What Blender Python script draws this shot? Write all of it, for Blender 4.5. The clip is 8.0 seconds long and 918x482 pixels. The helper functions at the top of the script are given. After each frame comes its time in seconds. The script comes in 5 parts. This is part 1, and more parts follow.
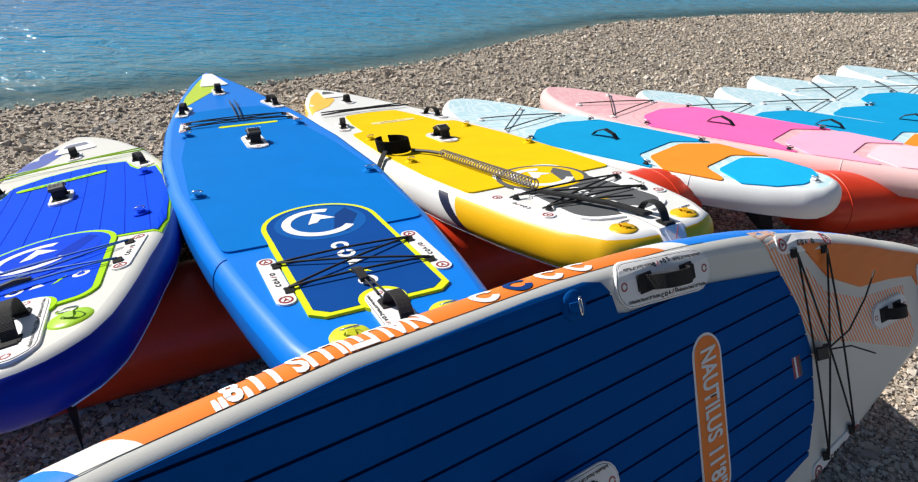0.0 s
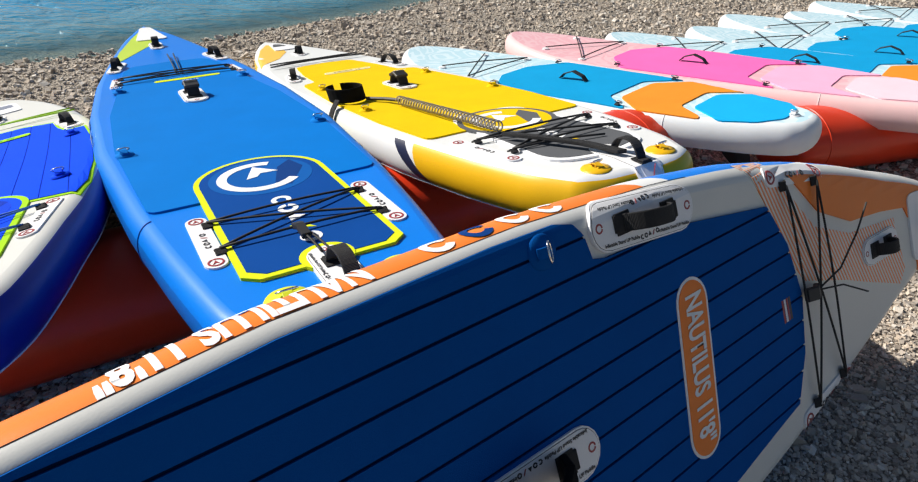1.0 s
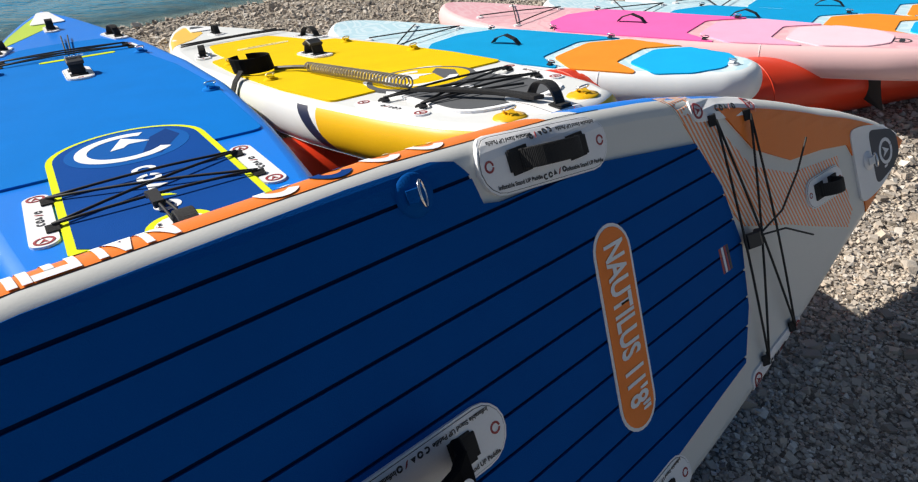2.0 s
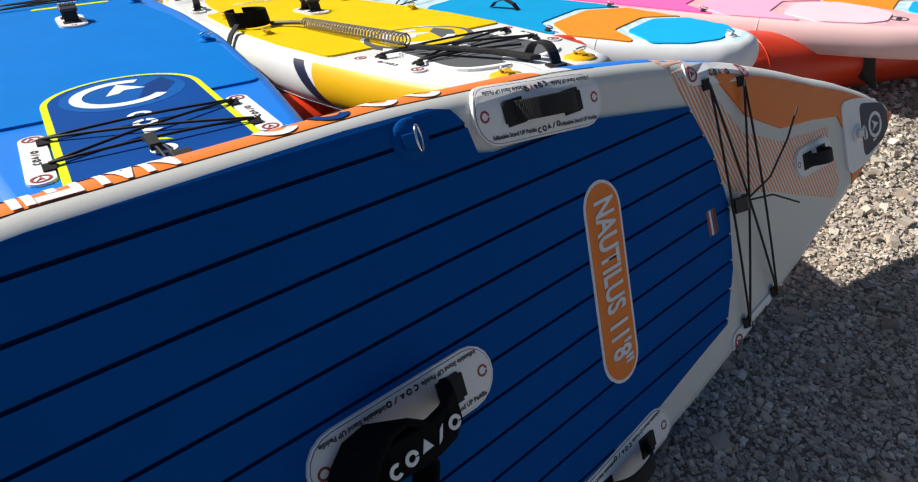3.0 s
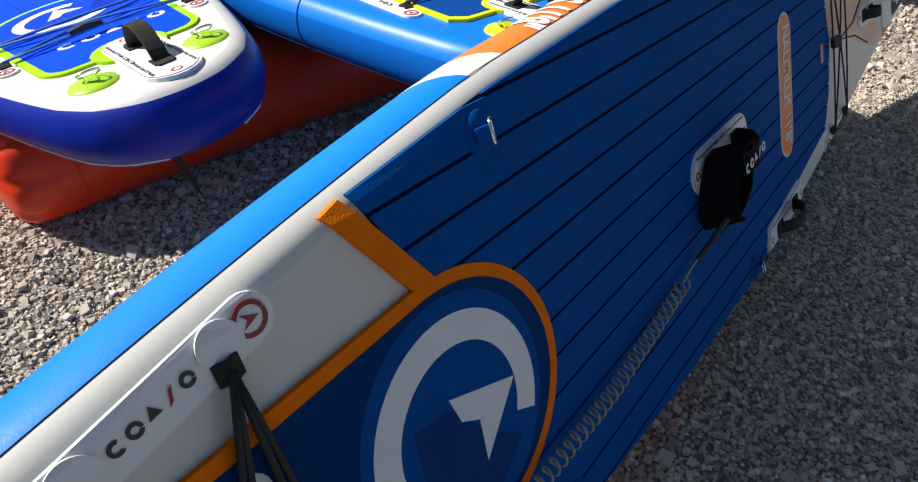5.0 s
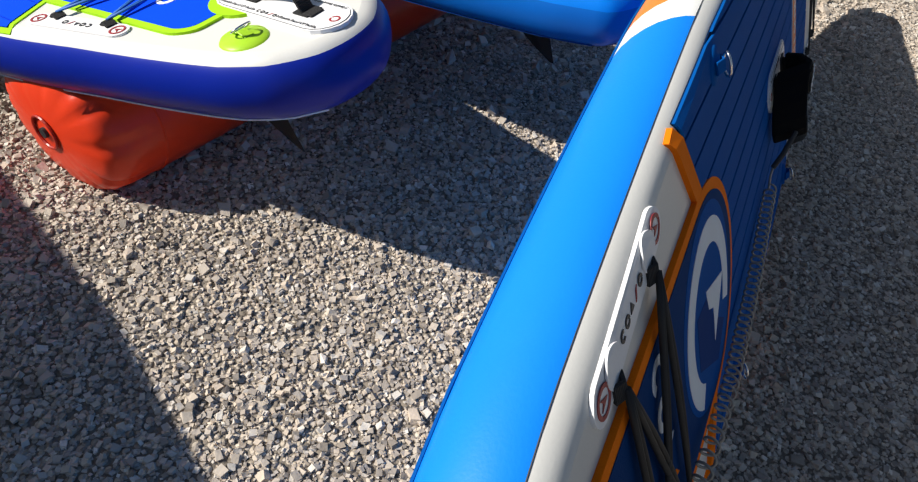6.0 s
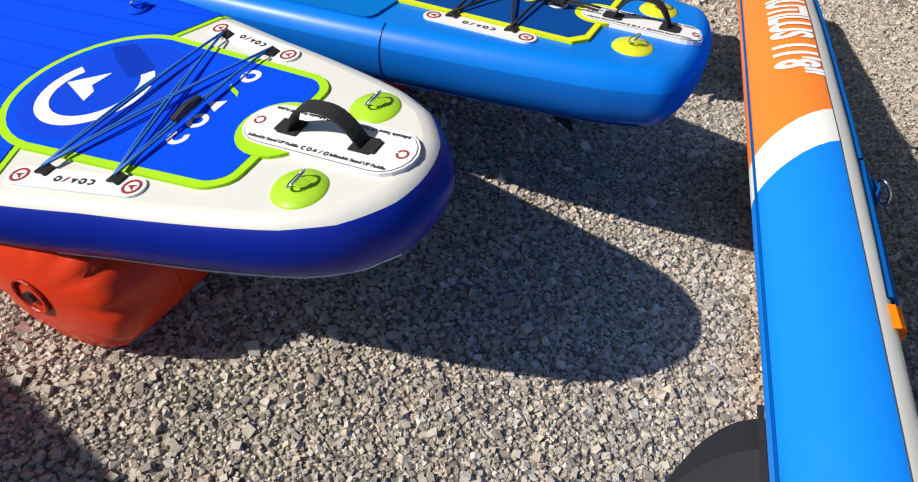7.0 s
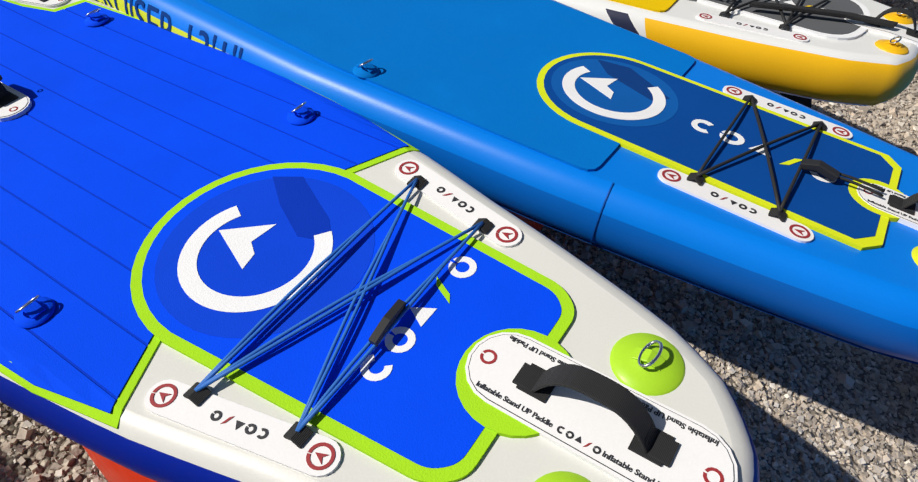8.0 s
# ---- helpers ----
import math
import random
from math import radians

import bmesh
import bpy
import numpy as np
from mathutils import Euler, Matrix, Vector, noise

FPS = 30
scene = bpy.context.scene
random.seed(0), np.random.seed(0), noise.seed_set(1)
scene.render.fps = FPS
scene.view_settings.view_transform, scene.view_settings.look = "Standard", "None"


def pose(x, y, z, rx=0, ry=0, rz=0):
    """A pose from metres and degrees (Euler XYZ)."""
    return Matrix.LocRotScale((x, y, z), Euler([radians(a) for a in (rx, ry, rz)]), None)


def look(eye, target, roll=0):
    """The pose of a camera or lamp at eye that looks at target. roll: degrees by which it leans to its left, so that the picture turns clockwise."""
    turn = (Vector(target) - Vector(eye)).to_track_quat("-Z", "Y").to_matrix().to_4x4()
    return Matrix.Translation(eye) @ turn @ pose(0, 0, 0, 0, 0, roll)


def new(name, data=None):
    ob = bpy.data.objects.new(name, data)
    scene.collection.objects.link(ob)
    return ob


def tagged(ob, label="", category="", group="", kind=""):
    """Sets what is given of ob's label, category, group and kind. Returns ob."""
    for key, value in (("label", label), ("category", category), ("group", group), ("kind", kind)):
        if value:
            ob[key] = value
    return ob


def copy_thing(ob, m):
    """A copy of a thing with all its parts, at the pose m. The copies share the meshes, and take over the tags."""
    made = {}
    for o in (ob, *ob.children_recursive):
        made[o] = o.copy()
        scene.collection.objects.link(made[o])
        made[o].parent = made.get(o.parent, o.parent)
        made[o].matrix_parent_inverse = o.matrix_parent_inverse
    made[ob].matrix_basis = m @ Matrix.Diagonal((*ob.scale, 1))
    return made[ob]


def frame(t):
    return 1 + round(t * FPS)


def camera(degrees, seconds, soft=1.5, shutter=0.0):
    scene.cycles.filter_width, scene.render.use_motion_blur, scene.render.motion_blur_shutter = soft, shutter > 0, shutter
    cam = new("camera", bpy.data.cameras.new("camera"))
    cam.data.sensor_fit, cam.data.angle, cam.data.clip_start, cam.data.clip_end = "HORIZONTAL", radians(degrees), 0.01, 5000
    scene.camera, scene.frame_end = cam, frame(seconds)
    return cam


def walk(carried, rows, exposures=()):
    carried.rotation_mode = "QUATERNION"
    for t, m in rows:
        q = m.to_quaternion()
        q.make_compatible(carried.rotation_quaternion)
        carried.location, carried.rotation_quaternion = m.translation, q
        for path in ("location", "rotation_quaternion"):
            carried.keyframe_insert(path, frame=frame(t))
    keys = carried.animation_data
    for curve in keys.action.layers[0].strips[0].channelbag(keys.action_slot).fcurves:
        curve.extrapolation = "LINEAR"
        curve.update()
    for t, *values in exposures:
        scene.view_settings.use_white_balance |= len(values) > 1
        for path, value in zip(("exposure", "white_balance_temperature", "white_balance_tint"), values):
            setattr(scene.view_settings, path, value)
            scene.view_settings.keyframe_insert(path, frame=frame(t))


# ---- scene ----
# The camera, carried by hand round the upright board.
cam = camera(71.0, 8.0, soft=1.2)
PATH = [
    (0, (0.1521, 0.0980, 1.5742), (0.0610, 1.8431, 0.6014), 3.45),
    (0.5, (0.1659, 0.1795, 1.5312), (0.1063, 1.8909, 0.4980), 2.89),
    (1, (0.1934, 0.2499, 1.4513), (0.1880, 1.9378, 0.3784), 2.36),
    (1.5, (0.2942, 0.3317, 1.3644), (0.3294, 2.0058, 0.2707), 1.26),
    (2, (0.3594, 0.3865, 1.2787), (0.4525, 2.0613, 0.1894), 0.62),
    (2.2, (0.3841, 0.4099, 1.2432), (0.4962, 2.0827, 0.1528), 0.37),
    (3.3, (0.3085, 0.2688, 1.2819), (0.4406, 1.8563, 0.0726), 5.10),
    (3.5, (0.2108, 0.1990, 1.3162), (0.3606, 1.7577, 0.0721), 6.60),
    (4, (-0.0568, 0.0523, 1.3253), (0.1444, 1.5696, 0.0378), 7.86),
    (4.5, (-0.3023, -0.0064, 1.2604), (-0.0085, 1.4785, -0.0468), 7.57),
    (5, (-0.5705, -0.1518, 1.2797), (-0.1845, 1.2959, -0.0452), 6.78),
    (5.2, (-0.6967, -0.2084, 1.2794), (-0.2604, 1.2192, -0.0517), 6.82),
    (6.3, (-1.2585, 0.0047, 1.2932), (-0.4569, 1.1477, -0.1392), 13.41),
    (6.5, (-1.2943, 0.0940, 1.3050), (-0.4419, 1.2029, -0.1248), 13.30),
    (7, (-1.3313, 0.3234, 1.3293), (-0.4062, 1.4304, -0.0561), 11.71),
    (7.5, (-1.3400, 0.6843, 1.3347), (-0.4064, 1.7735, -0.0589), 13.28),
    (8, (-1.4117, 0.9890, 1.3256), (-0.5601, 2.1127, -0.0929), 17.45),
]
walk(cam, [(t, look(eye, target, roll)) for t, eye, target, roll in PATH],
     exposures=((0.0, 0.37), (2.2, 0.34), (3.5, 0.42), (5.2, 0.52), (6.5, 0.25), (7.2, 0.12), (8.0, -0.08)))

# World, sun and exposure
SUN_DIR = Vector((-0.77, 0.255, 0.60)).normalized()
world = bpy.data.worlds.new("world")
scene.world = world
world.use_nodes = True
wt = world.node_tree
sky = wt.nodes.new("ShaderNodeTexSky")
sky.sky_type = "NISHITA"
sky.sun_disc = False
sky.sun_elevation = math.asin(SUN_DIR.z)
sky.sun_rotation = math.atan2(SUN_DIR.x, SUN_DIR.y)
wt.links.new(sky.outputs[0], wt.nodes["Background"].inputs[0])
wt.nodes["Background"].inputs[1].default_value = 0.05
sun = new("sun", bpy.data.lights.new("sun", "SUN"))
sun.data.energy, sun.data.angle, sun.data.color = 4.7, radians(0.55), (1.0, 0.945, 0.86)
sun.matrix_world = look(SUN_DIR * 50, (0, 0, 0))


# ---- materials ----
def shade(name):
    m = bpy.data.materials.new(name)
    m.use_nodes = True
    t = m.node_tree
    return m, t, t.nodes["Principled BSDF"]


def node(t, kind, **sockets):
    n = t.nodes.new("ShaderNode" + kind)
    for key, value in sockets.items():
        if key == "op":
            n.operation = value
        else:
            s = n.inputs[int(key[1:])] if key[0] == "i" and key[1:].isdigit() else n.inputs[key.replace("_", " ")]
            if isinstance(value, bpy.types.NodeSocket):
                t.links.new(value, s)
            else:
                s.default_value = value
    return n


def math_node(t, op, a, b=0.0):
    return node(t, "Math", op=op, i0=a, i1=b).outputs[0]


def mixed(t, fac, a, b, blend="MIX"):
    n = t.nodes.new("ShaderNodeMix")
    n.data_type, n.blend_type = "RGBA", blend
    for s, value in ((n.inputs[0], fac), (n.inputs[6], a), (n.inputs[7], b)):
        if isinstance(value, bpy.types.NodeSocket):
            t.links.new(value, s)
        else:
            s.default_value = value if isinstance(value, float) else (*value[:3], 1)
    return n.outputs[2]


def worn(t, bsdf, colour, grain, patch, strength, depth, amount=0.14):
    """Stains at hand size, fine grain, and the relief of the grain."""
    obj = node(t, "TexCoord").outputs["Object"]
    big = node(t, "TexNoise", Vector=obj, Scale=patch, Detail=5.0, Roughness=0.6).outputs[0]
    fine = node(t, "TexNoise", Vector=obj, Scale=grain, Detail=2.0).outputs[0]
    k = math_node(t, "MULTIPLY_ADD", math_node(t, "SUBTRACT", big, 0.5), amount * 2)
    k.node.inputs[2].default_value = 1.0
    k2 = math_node(t, "MULTIPLY_ADD", math_node(t, "SUBTRACT", fine, 0.5), amount)
    t.links.new(k, k2.node.inputs[2])
    grey = node(t, "CombineColor", Red=k2, Green=k2, Blue=k2).outputs[0]
    t.links.new(mixed(t, 1.0, colour, grey, "MULTIPLY"), bsdf.inputs["Base Color"])
    bump = node(t, "Bump", Strength=strength, Distance=depth, Height=fine)
    t.links.new(bump.outputs[0], bsdf.inputs["Normal"])
    return big


def foam(name, colour, rough=0.8):
    """Closed-cell deck foam with a fine brushed grain."""
    m, t, b = shade(name)
    big = worn(t, b, colour, 420.0, 5.0, 0.35, 0.002, 0.12)
    b.inputs["Roughness"].default_value = rough
    b.inputs["Specular IOR Level"].default_value = 0.06
    return m


def vinyl(name, colour, rough=0.36):
    """Coated woven vinyl skin of an inflated thing."""
    m, t, b = shade(name)
    big = worn(t, b, colour, 260.0, 3.0, 0.08, 0.002, 0.07)
    b.inputs["Specular IOR Level"].default_value = 0.28
    r = math_node(t, "MULTIPLY_ADD", big, 0.22)
    r.node.inputs[2].default_value = rough - 0.1
    t.links.new(r, b.inputs["Roughness"])
    return m


def striped(name, base, bands, edge=None, rough=0.36):
    """Vinyl printed with bands along the board: (x0, x1, slant by height, colour); edge: (height, colour) of the deck's border."""
    m, t, b = shade(name)
    obj = node(t, "TexCoord").outputs["Object"]
    xyz = node(t, "SeparateXYZ", Vector=obj)
    colour = (*base, 1)
    out = None
    for x0, x1, slant, tint in bands:
        s = math_node(t, "MULTIPLY_ADD", xyz.outputs[2], slant)
        t.links.new(xyz.outputs[0], s.node.inputs[2])
        inside = math_node(t, "MULTIPLY", math_node(t, "GREATER_THAN", s, x0), math_node(t, "LESS_THAN", s, x1))
        colour = out = mixed(t, inside, colour, tint)
    if edge:
        colour = mixed(t, math_node(t, "GREATER_THAN", xyz.outputs[2], edge[0]), colour, edge[1])
    big = worn(t, b, colour, 260.0, 3.0, 0.08, 0.002, 0.07)
    b.inputs["Specular IOR Level"].default_value = 0.28
    r = math_node(t, "MULTIPLY_ADD", big, 0.22)
    r.node.inputs[2].default_value = rough - 0.1
    t.links.new(r, b.inputs["Roughness"])
    return m


def simple(name, colour, rough=0.5, metal=0.0, amount=0.1):
    m, t, b = shade(name)
    worn(t, b, colour, 300.0, 12.0, 0.15, 0.001, amount)
    b.inputs["Roughness"].default_value, b.inputs["Metallic"].default_value = rough, metal
    return m


def webbing_material(name, colour):
    m, t, b = shade(name)
    obj = node(t, "TexCoord").outputs["Object"]
    wave = node(t, "TexWave", Vector=obj, Scale=160.0, Distortion=0.6)
    t.links.new(mixed(t, wave.outputs[1], colour, [c * 1.9 for c in colour]), b.inputs["Base Color"])
    bump = node(t, "Bump", Strength=0.5, Distance=0.002, Height=wave.outputs[1])
    t.links.new(bump.outputs[0], b.inputs["Normal"])
    b.inputs["Roughness"].default_value = 0.85
    return m


def swirled(name, base, tint):
    """Printed skin with pale swirling bands."""
    m, t, b = shade(name)
    obj = node(t, "TexCoord").outputs["Object"]
    warp = node(t, "TexNoise", Vector=obj, Scale=3.2, Detail=1.5, Distortion=1.4).outputs[0]
    rings = math_node(t, "FRACT", math_node(t, "MULTIPLY", warp, 9.0))
    cut = math_node(t, "GREATER_THAN", rings, 0.55)
    colour = mixed(t, cut, base, tint)
    worn(t, b, colour, 260.0, 3.0, 0.08, 0.002, 0.06)
    b.inputs["Roughness"].default_value = 0.38
    return m


def hatched(name, base, tint, pitch, slant):
    """Fine printed diagonal lines."""
    m, t, b = shade(name)
    obj = node(t, "TexCoord").outputs["Object"]
    xyz = node(t, "SeparateXYZ", Vector=obj)
    s = math_node(t, "MULTIPLY_ADD", xyz.outputs[1], slant)
    t.links.new(xyz.outputs[0], s.node.inputs[2])
    f = math_node(t, "FRACT", math_node(t, "MULTIPLY", s, 1.0 / pitch))
    colour = mixed(t, math_node(t, "GREATER_THAN", f, 0.5), base, tint)
    worn(t, b, colour, 260.0, 3.0, 0.08, 0.002, 0.06)
    b.inputs["Roughness"].default_value = 0.4
    return m


def gravel_material():
    m, t, b = shade("gravel")
    obj = node(t, "TexCoord").outputs["Object"]
    vor = node(t, "TexVoronoi", Vector=obj, Scale=64.0, Randomness=1.0)
    tone = node(t, "SeparateColor", Color=vor.outputs["Color"]).outputs[0]
    ramp = node(t, "ValToRGB", Fac=tone)
    ramp.color_ramp.elements[0].color = (0.32, 0.28, 0.235, 1)
    ramp.color_ramp.elements[1].color = (0.68, 0.61, 0.52, 1)
    wide = node(t, "TexNoise", Vector=obj, Scale=0.5, Detail=4.0).outputs[0]
    colour = mixed(t, math_node(t, "MULTIPLY", wide, 0.5), ramp.outputs[0], (0.5, 0.41, 0.3))
    # dark brown between the stones: their shade, put into the colour
    gap = math_node(t, "LESS_THAN", node(t, "TexVoronoi", Vector=obj, Scale=64.0).outputs["Distance"], 0.5)
    t.links.new(mixed(t, gap, (0.2, 0.17, 0.138), colour), b.inputs["Base Color"])
    fine = node(t, "TexNoise", Vector=obj, Scale=120.0, Detail=3.0).outputs[0]
    h = math_node(t, "SUBTRACT", math_node(t, "MULTIPLY", fine, 0.3), vor.outputs["Distance"])
    bump = node(t, "Bump", Strength=0.9, Distance=0.02, Height=h)
    t.links.new(bump.outputs[0], b.inputs["Normal"])
    b.inputs["Roughness"].default_value = 0.92
    return m


def pebble_material():
    m, t, b = shade("pebbles")
    geo = node(t, "NewGeometry")
    ramp = node(t, "ValToRGB", Fac=geo.outputs["Random Per Island"])
    e = ramp.color_ramp.elements
    e[0].color, e[1].color = (0.22, 0.188, 0.155, 1), (0.9, 0.83, 0.73, 1)
    for pos, col in ((0.25, (0.42, 0.37, 0.32, 1)), (0.5, (0.57, 0.5, 0.415, 1)), (0.72, (0.64, 0.53, 0.42, 1)), (0.86, (0.52, 0.49, 0.45, 1))):
        x = e.new(pos)
        x.color = col
    obj = node(t, "TexCoord").outputs["Object"]
    fine = node(t, "TexNoise", Vector=obj, Scale=150.0, Detail=4.0).outputs[0]
    t.links.new(mixed(t, math_node(t, "MULTIPLY", fine, 0.42), ramp.outputs[0], (0.36, 0.31, 0.26)), b.inputs["Base Color"])
    bump = node(t, "Bump", Strength=0.4, Distance=0.004, Height=fine)
    t.links.new(bump.outputs[0], b.inputs["Normal"])
    b.inputs["Roughness"].default_value = 0.88
    return m


def water_material():
    m, t, b = shade("water")
    obj = node(t, "TexCoord").outputs["Object"]
    stretch = node(t, "Mapping", Vector=obj)
    stretch.inputs["Rotation"].default_value = (0, 0, radians(35))
    stretch.inputs["Scale"].default_value = (1.0, 2.2, 1.0)
    w1 = node(t, "TexNoise", Vector=stretch.outputs[0], Scale=1.6, Detail=5.0, Distortion=0.7).outputs[0]
    w2 = node(t, "TexNoise", Vector=stretch.outputs[0], Scale=7.0, Detail=3.0, Distortion=0.4).outputs[0]
    h = math_node(t, "ADD", w1, math_node(t, "MULTIPLY", w2, 0.3))
    bump = node(t, "Bump", Strength=0.75, Distance=0.16, Height=h)
    t.links.new(bump.outputs[0], b.inputs["Normal"])
    depth = node(t, "Attribute")
    depth.attribute_name = "depth"
    d = depth.outputs["Fac"]
    ramp = node(t, "ValToRGB", Fac=d)
    e = ramp.color_ramp.elements
    e[0].color, e[1].color = (0.09, 0.24, 0.3, 1), (0.003, 0.19, 0.52, 1)
    mid = e.new(0.35)
    mid.color = (0.01, 0.26, 0.5, 1)
    t.links.new(ramp.outputs[0], b.inputs["Base Color"])
    b.inputs["Roughness"].default_value, b.inputs["IOR"].default_value = 0.08, 1.33
    clear = node(t, "BsdfTransparent", Color=(0.85, 0.93, 0.92, 1))
    mix = node(t, "MixShader", Fac=math_node(t, "MINIMUM", math_node(t, "MULTIPLY_ADD", d, 5.0), 1.0), i1=clear.outputs[0], i2=b.outputs[0])
    mix.inputs[0].links[0].from_node.inputs[0].links[0].from_node.inputs[2].default_value = 0.35
    t.links.new(mix.outputs[0], t.nodes["Material Output"].inputs[0])
    return m


WHITE = vinyl("white_vinyl", (0.74, 0.75, 0.74))
GREY_WHITE = vinyl("warm_white_vinyl", (0.66, 0.66, 0.63))
PATCH = vinyl("patch_white", (0.82, 0.82, 0.83), 0.42)
BLACK = webbing_material("black_webbing", (0.012, 0.012, 0.013))
RUBBER = simple("black_rubber", (0.018, 0.018, 0.02), 0.55)
INK = simple("black_ink", (0.03, 0.03, 0.035), 0.5)
RED_INK = simple("red_ink", (0.32, 0.03, 0.035), 0.5)
STEEL = simple("steel", (0.75, 0.75, 0.76), 0.18, 1.0)
LIME = foam("lime_foam", (0.36, 0.68, 0.02))
LIME_SKIN = vinyl("lime_skin", (0.38, 0.66, 0.03))
YELLOW_LINE = foam("yellow_green_foam", (0.68, 0.76, 0.02))
ROYAL = foam("royal_blue_foam", (0.001, 0.066, 0.82))
ROYAL_GROOVE_SHADE = foam("royal_groove_shade", (0.002, 0.042, 0.5))
NAVY = foam("navy_foam", (0.006, 0.045, 0.2))
OCEAN = foam("ocean_blue_foam", (0.0003, 0.08, 0.33))
OCEAN_GROOVE_SHADE = foam("ocean_groove_shade", (0.001, 0.015, 0.06))
OCEAN_DEEP = foam("deep_blue_foam", (0.001, 0.04, 0.16))
LETTER = foam("white_foam", (0.8, 0.81, 0.83))
ORANGE_FOAM = foam("orange_foam", (0.88, 0.19, 0.006))
ORANGE = vinyl("orange_vinyl", (0.84, 0.2, 0.02))
CORD = simple("black_cord", (0.015, 0.015, 0.016), 0.7)
BLUE_CORD = simple("blue_cord", (0.02, 0.14, 0.5), 0.6)
RED_VINYL = vinyl("red_vinyl", (0.72, 0.05, 0.015), 0.3)
NEOPRENE = foam("black_neoprene", (0.008, 0.008, 0.009))
COIL = simple("smoky_coil", (0.34, 0.31, 0.27), 0.2)


# ---- geometry helpers ----
def part(name, data, material, parent=None, label="", smooth=False):
    """One mesh object from a bmesh or from (vertices, faces), under its thing or part."""
    me = bpy.data.meshes.new(name)
    if isinstance(data, bmesh.types.BMesh):
        data.to_mesh(me)
        data.free()
    else:
        me.from_pydata([tuple(v) for v in data[0]], [], data[1])
    if smooth:
        me.polygons.foreach_set("use_smooth", [True] * len(me.polygons))
    if material:
        me.materials.append(material)
    ob = new(name, me)
    ob.parent = parent
    return tagged(ob, label)


def joined(*pieces):
    v, f = [], []
    for pv, pf in pieces:
        n = len(v)
        v += [tuple(q) for q in pv]
        f += [tuple(i + n for i in q) for q in pf]
    return v, f


def tube(points, r, seg=7, closed=False):
    """A round cord through the points."""
    pts = [Vector(p) for p in points]
    n = len(pts)
    verts, faces = [], []
    side = None
    for i, p in enumerate(pts):
        a = pts[(i - 1) % n] if closed or i else p
        b = pts[(i + 1) % n] if closed or i < n - 1 else p
        d = (b - a).normalized()
        if side is None:
            side = d.orthogonal()
        side = (side - d * side.dot(d)).normalized()
        up = d.cross(side)
        for k in range(seg):
            w = math.tau * k / seg
            verts.append(p + (side * math.cos(w) + up * math.sin(w)) * r)
    for i in range(n if closed else n - 1):
        j = (i + 1) % n
        for k in range(seg):
            m = (k + 1) % seg
            faces.append((i * seg + k, i * seg + m, j * seg + m, j * seg + k))
    if not closed:
        faces += [tuple(range(seg))[::-1], tuple((n - 1) * seg + k for k in range(seg))]
    return verts, faces


def strap(points, width, thick, across):
    """A flat band along the points, its width along the vector across."""
    pts, a = [Vector(p) for p in points], Vector(across).normalized()
    verts, faces = [], []
    n = len(pts)
    for i, p in enumerate(pts):
        d = (pts[min(i + 1, n - 1)] - pts[max(i - 1, 0)]).normalized()
        up = d.cross(a).normalized()
        w, h = width / 2, thick / 2
        for s, q in ((-w, -h * 0.6), (-w, h * 0.6), (-w * 0.9, h), (w * 0.9, h), (w, h * 0.6), (w, -h * 0.6), (w * 0.9, -h), (-w * 0.9, -h)):
            verts.append(p + a * s + up * q)
    for i in range(n - 1):
        for k in range(8):
            m = (k + 1) % 8
            faces.append((i * 8 + k, i * 8 + m, i * 8 + 8 + m, i * 8 + 8 + k))
    faces += [tuple(range(8))[::-1], tuple((n - 1) * 8 + k for k in range(8))]
    return verts, faces


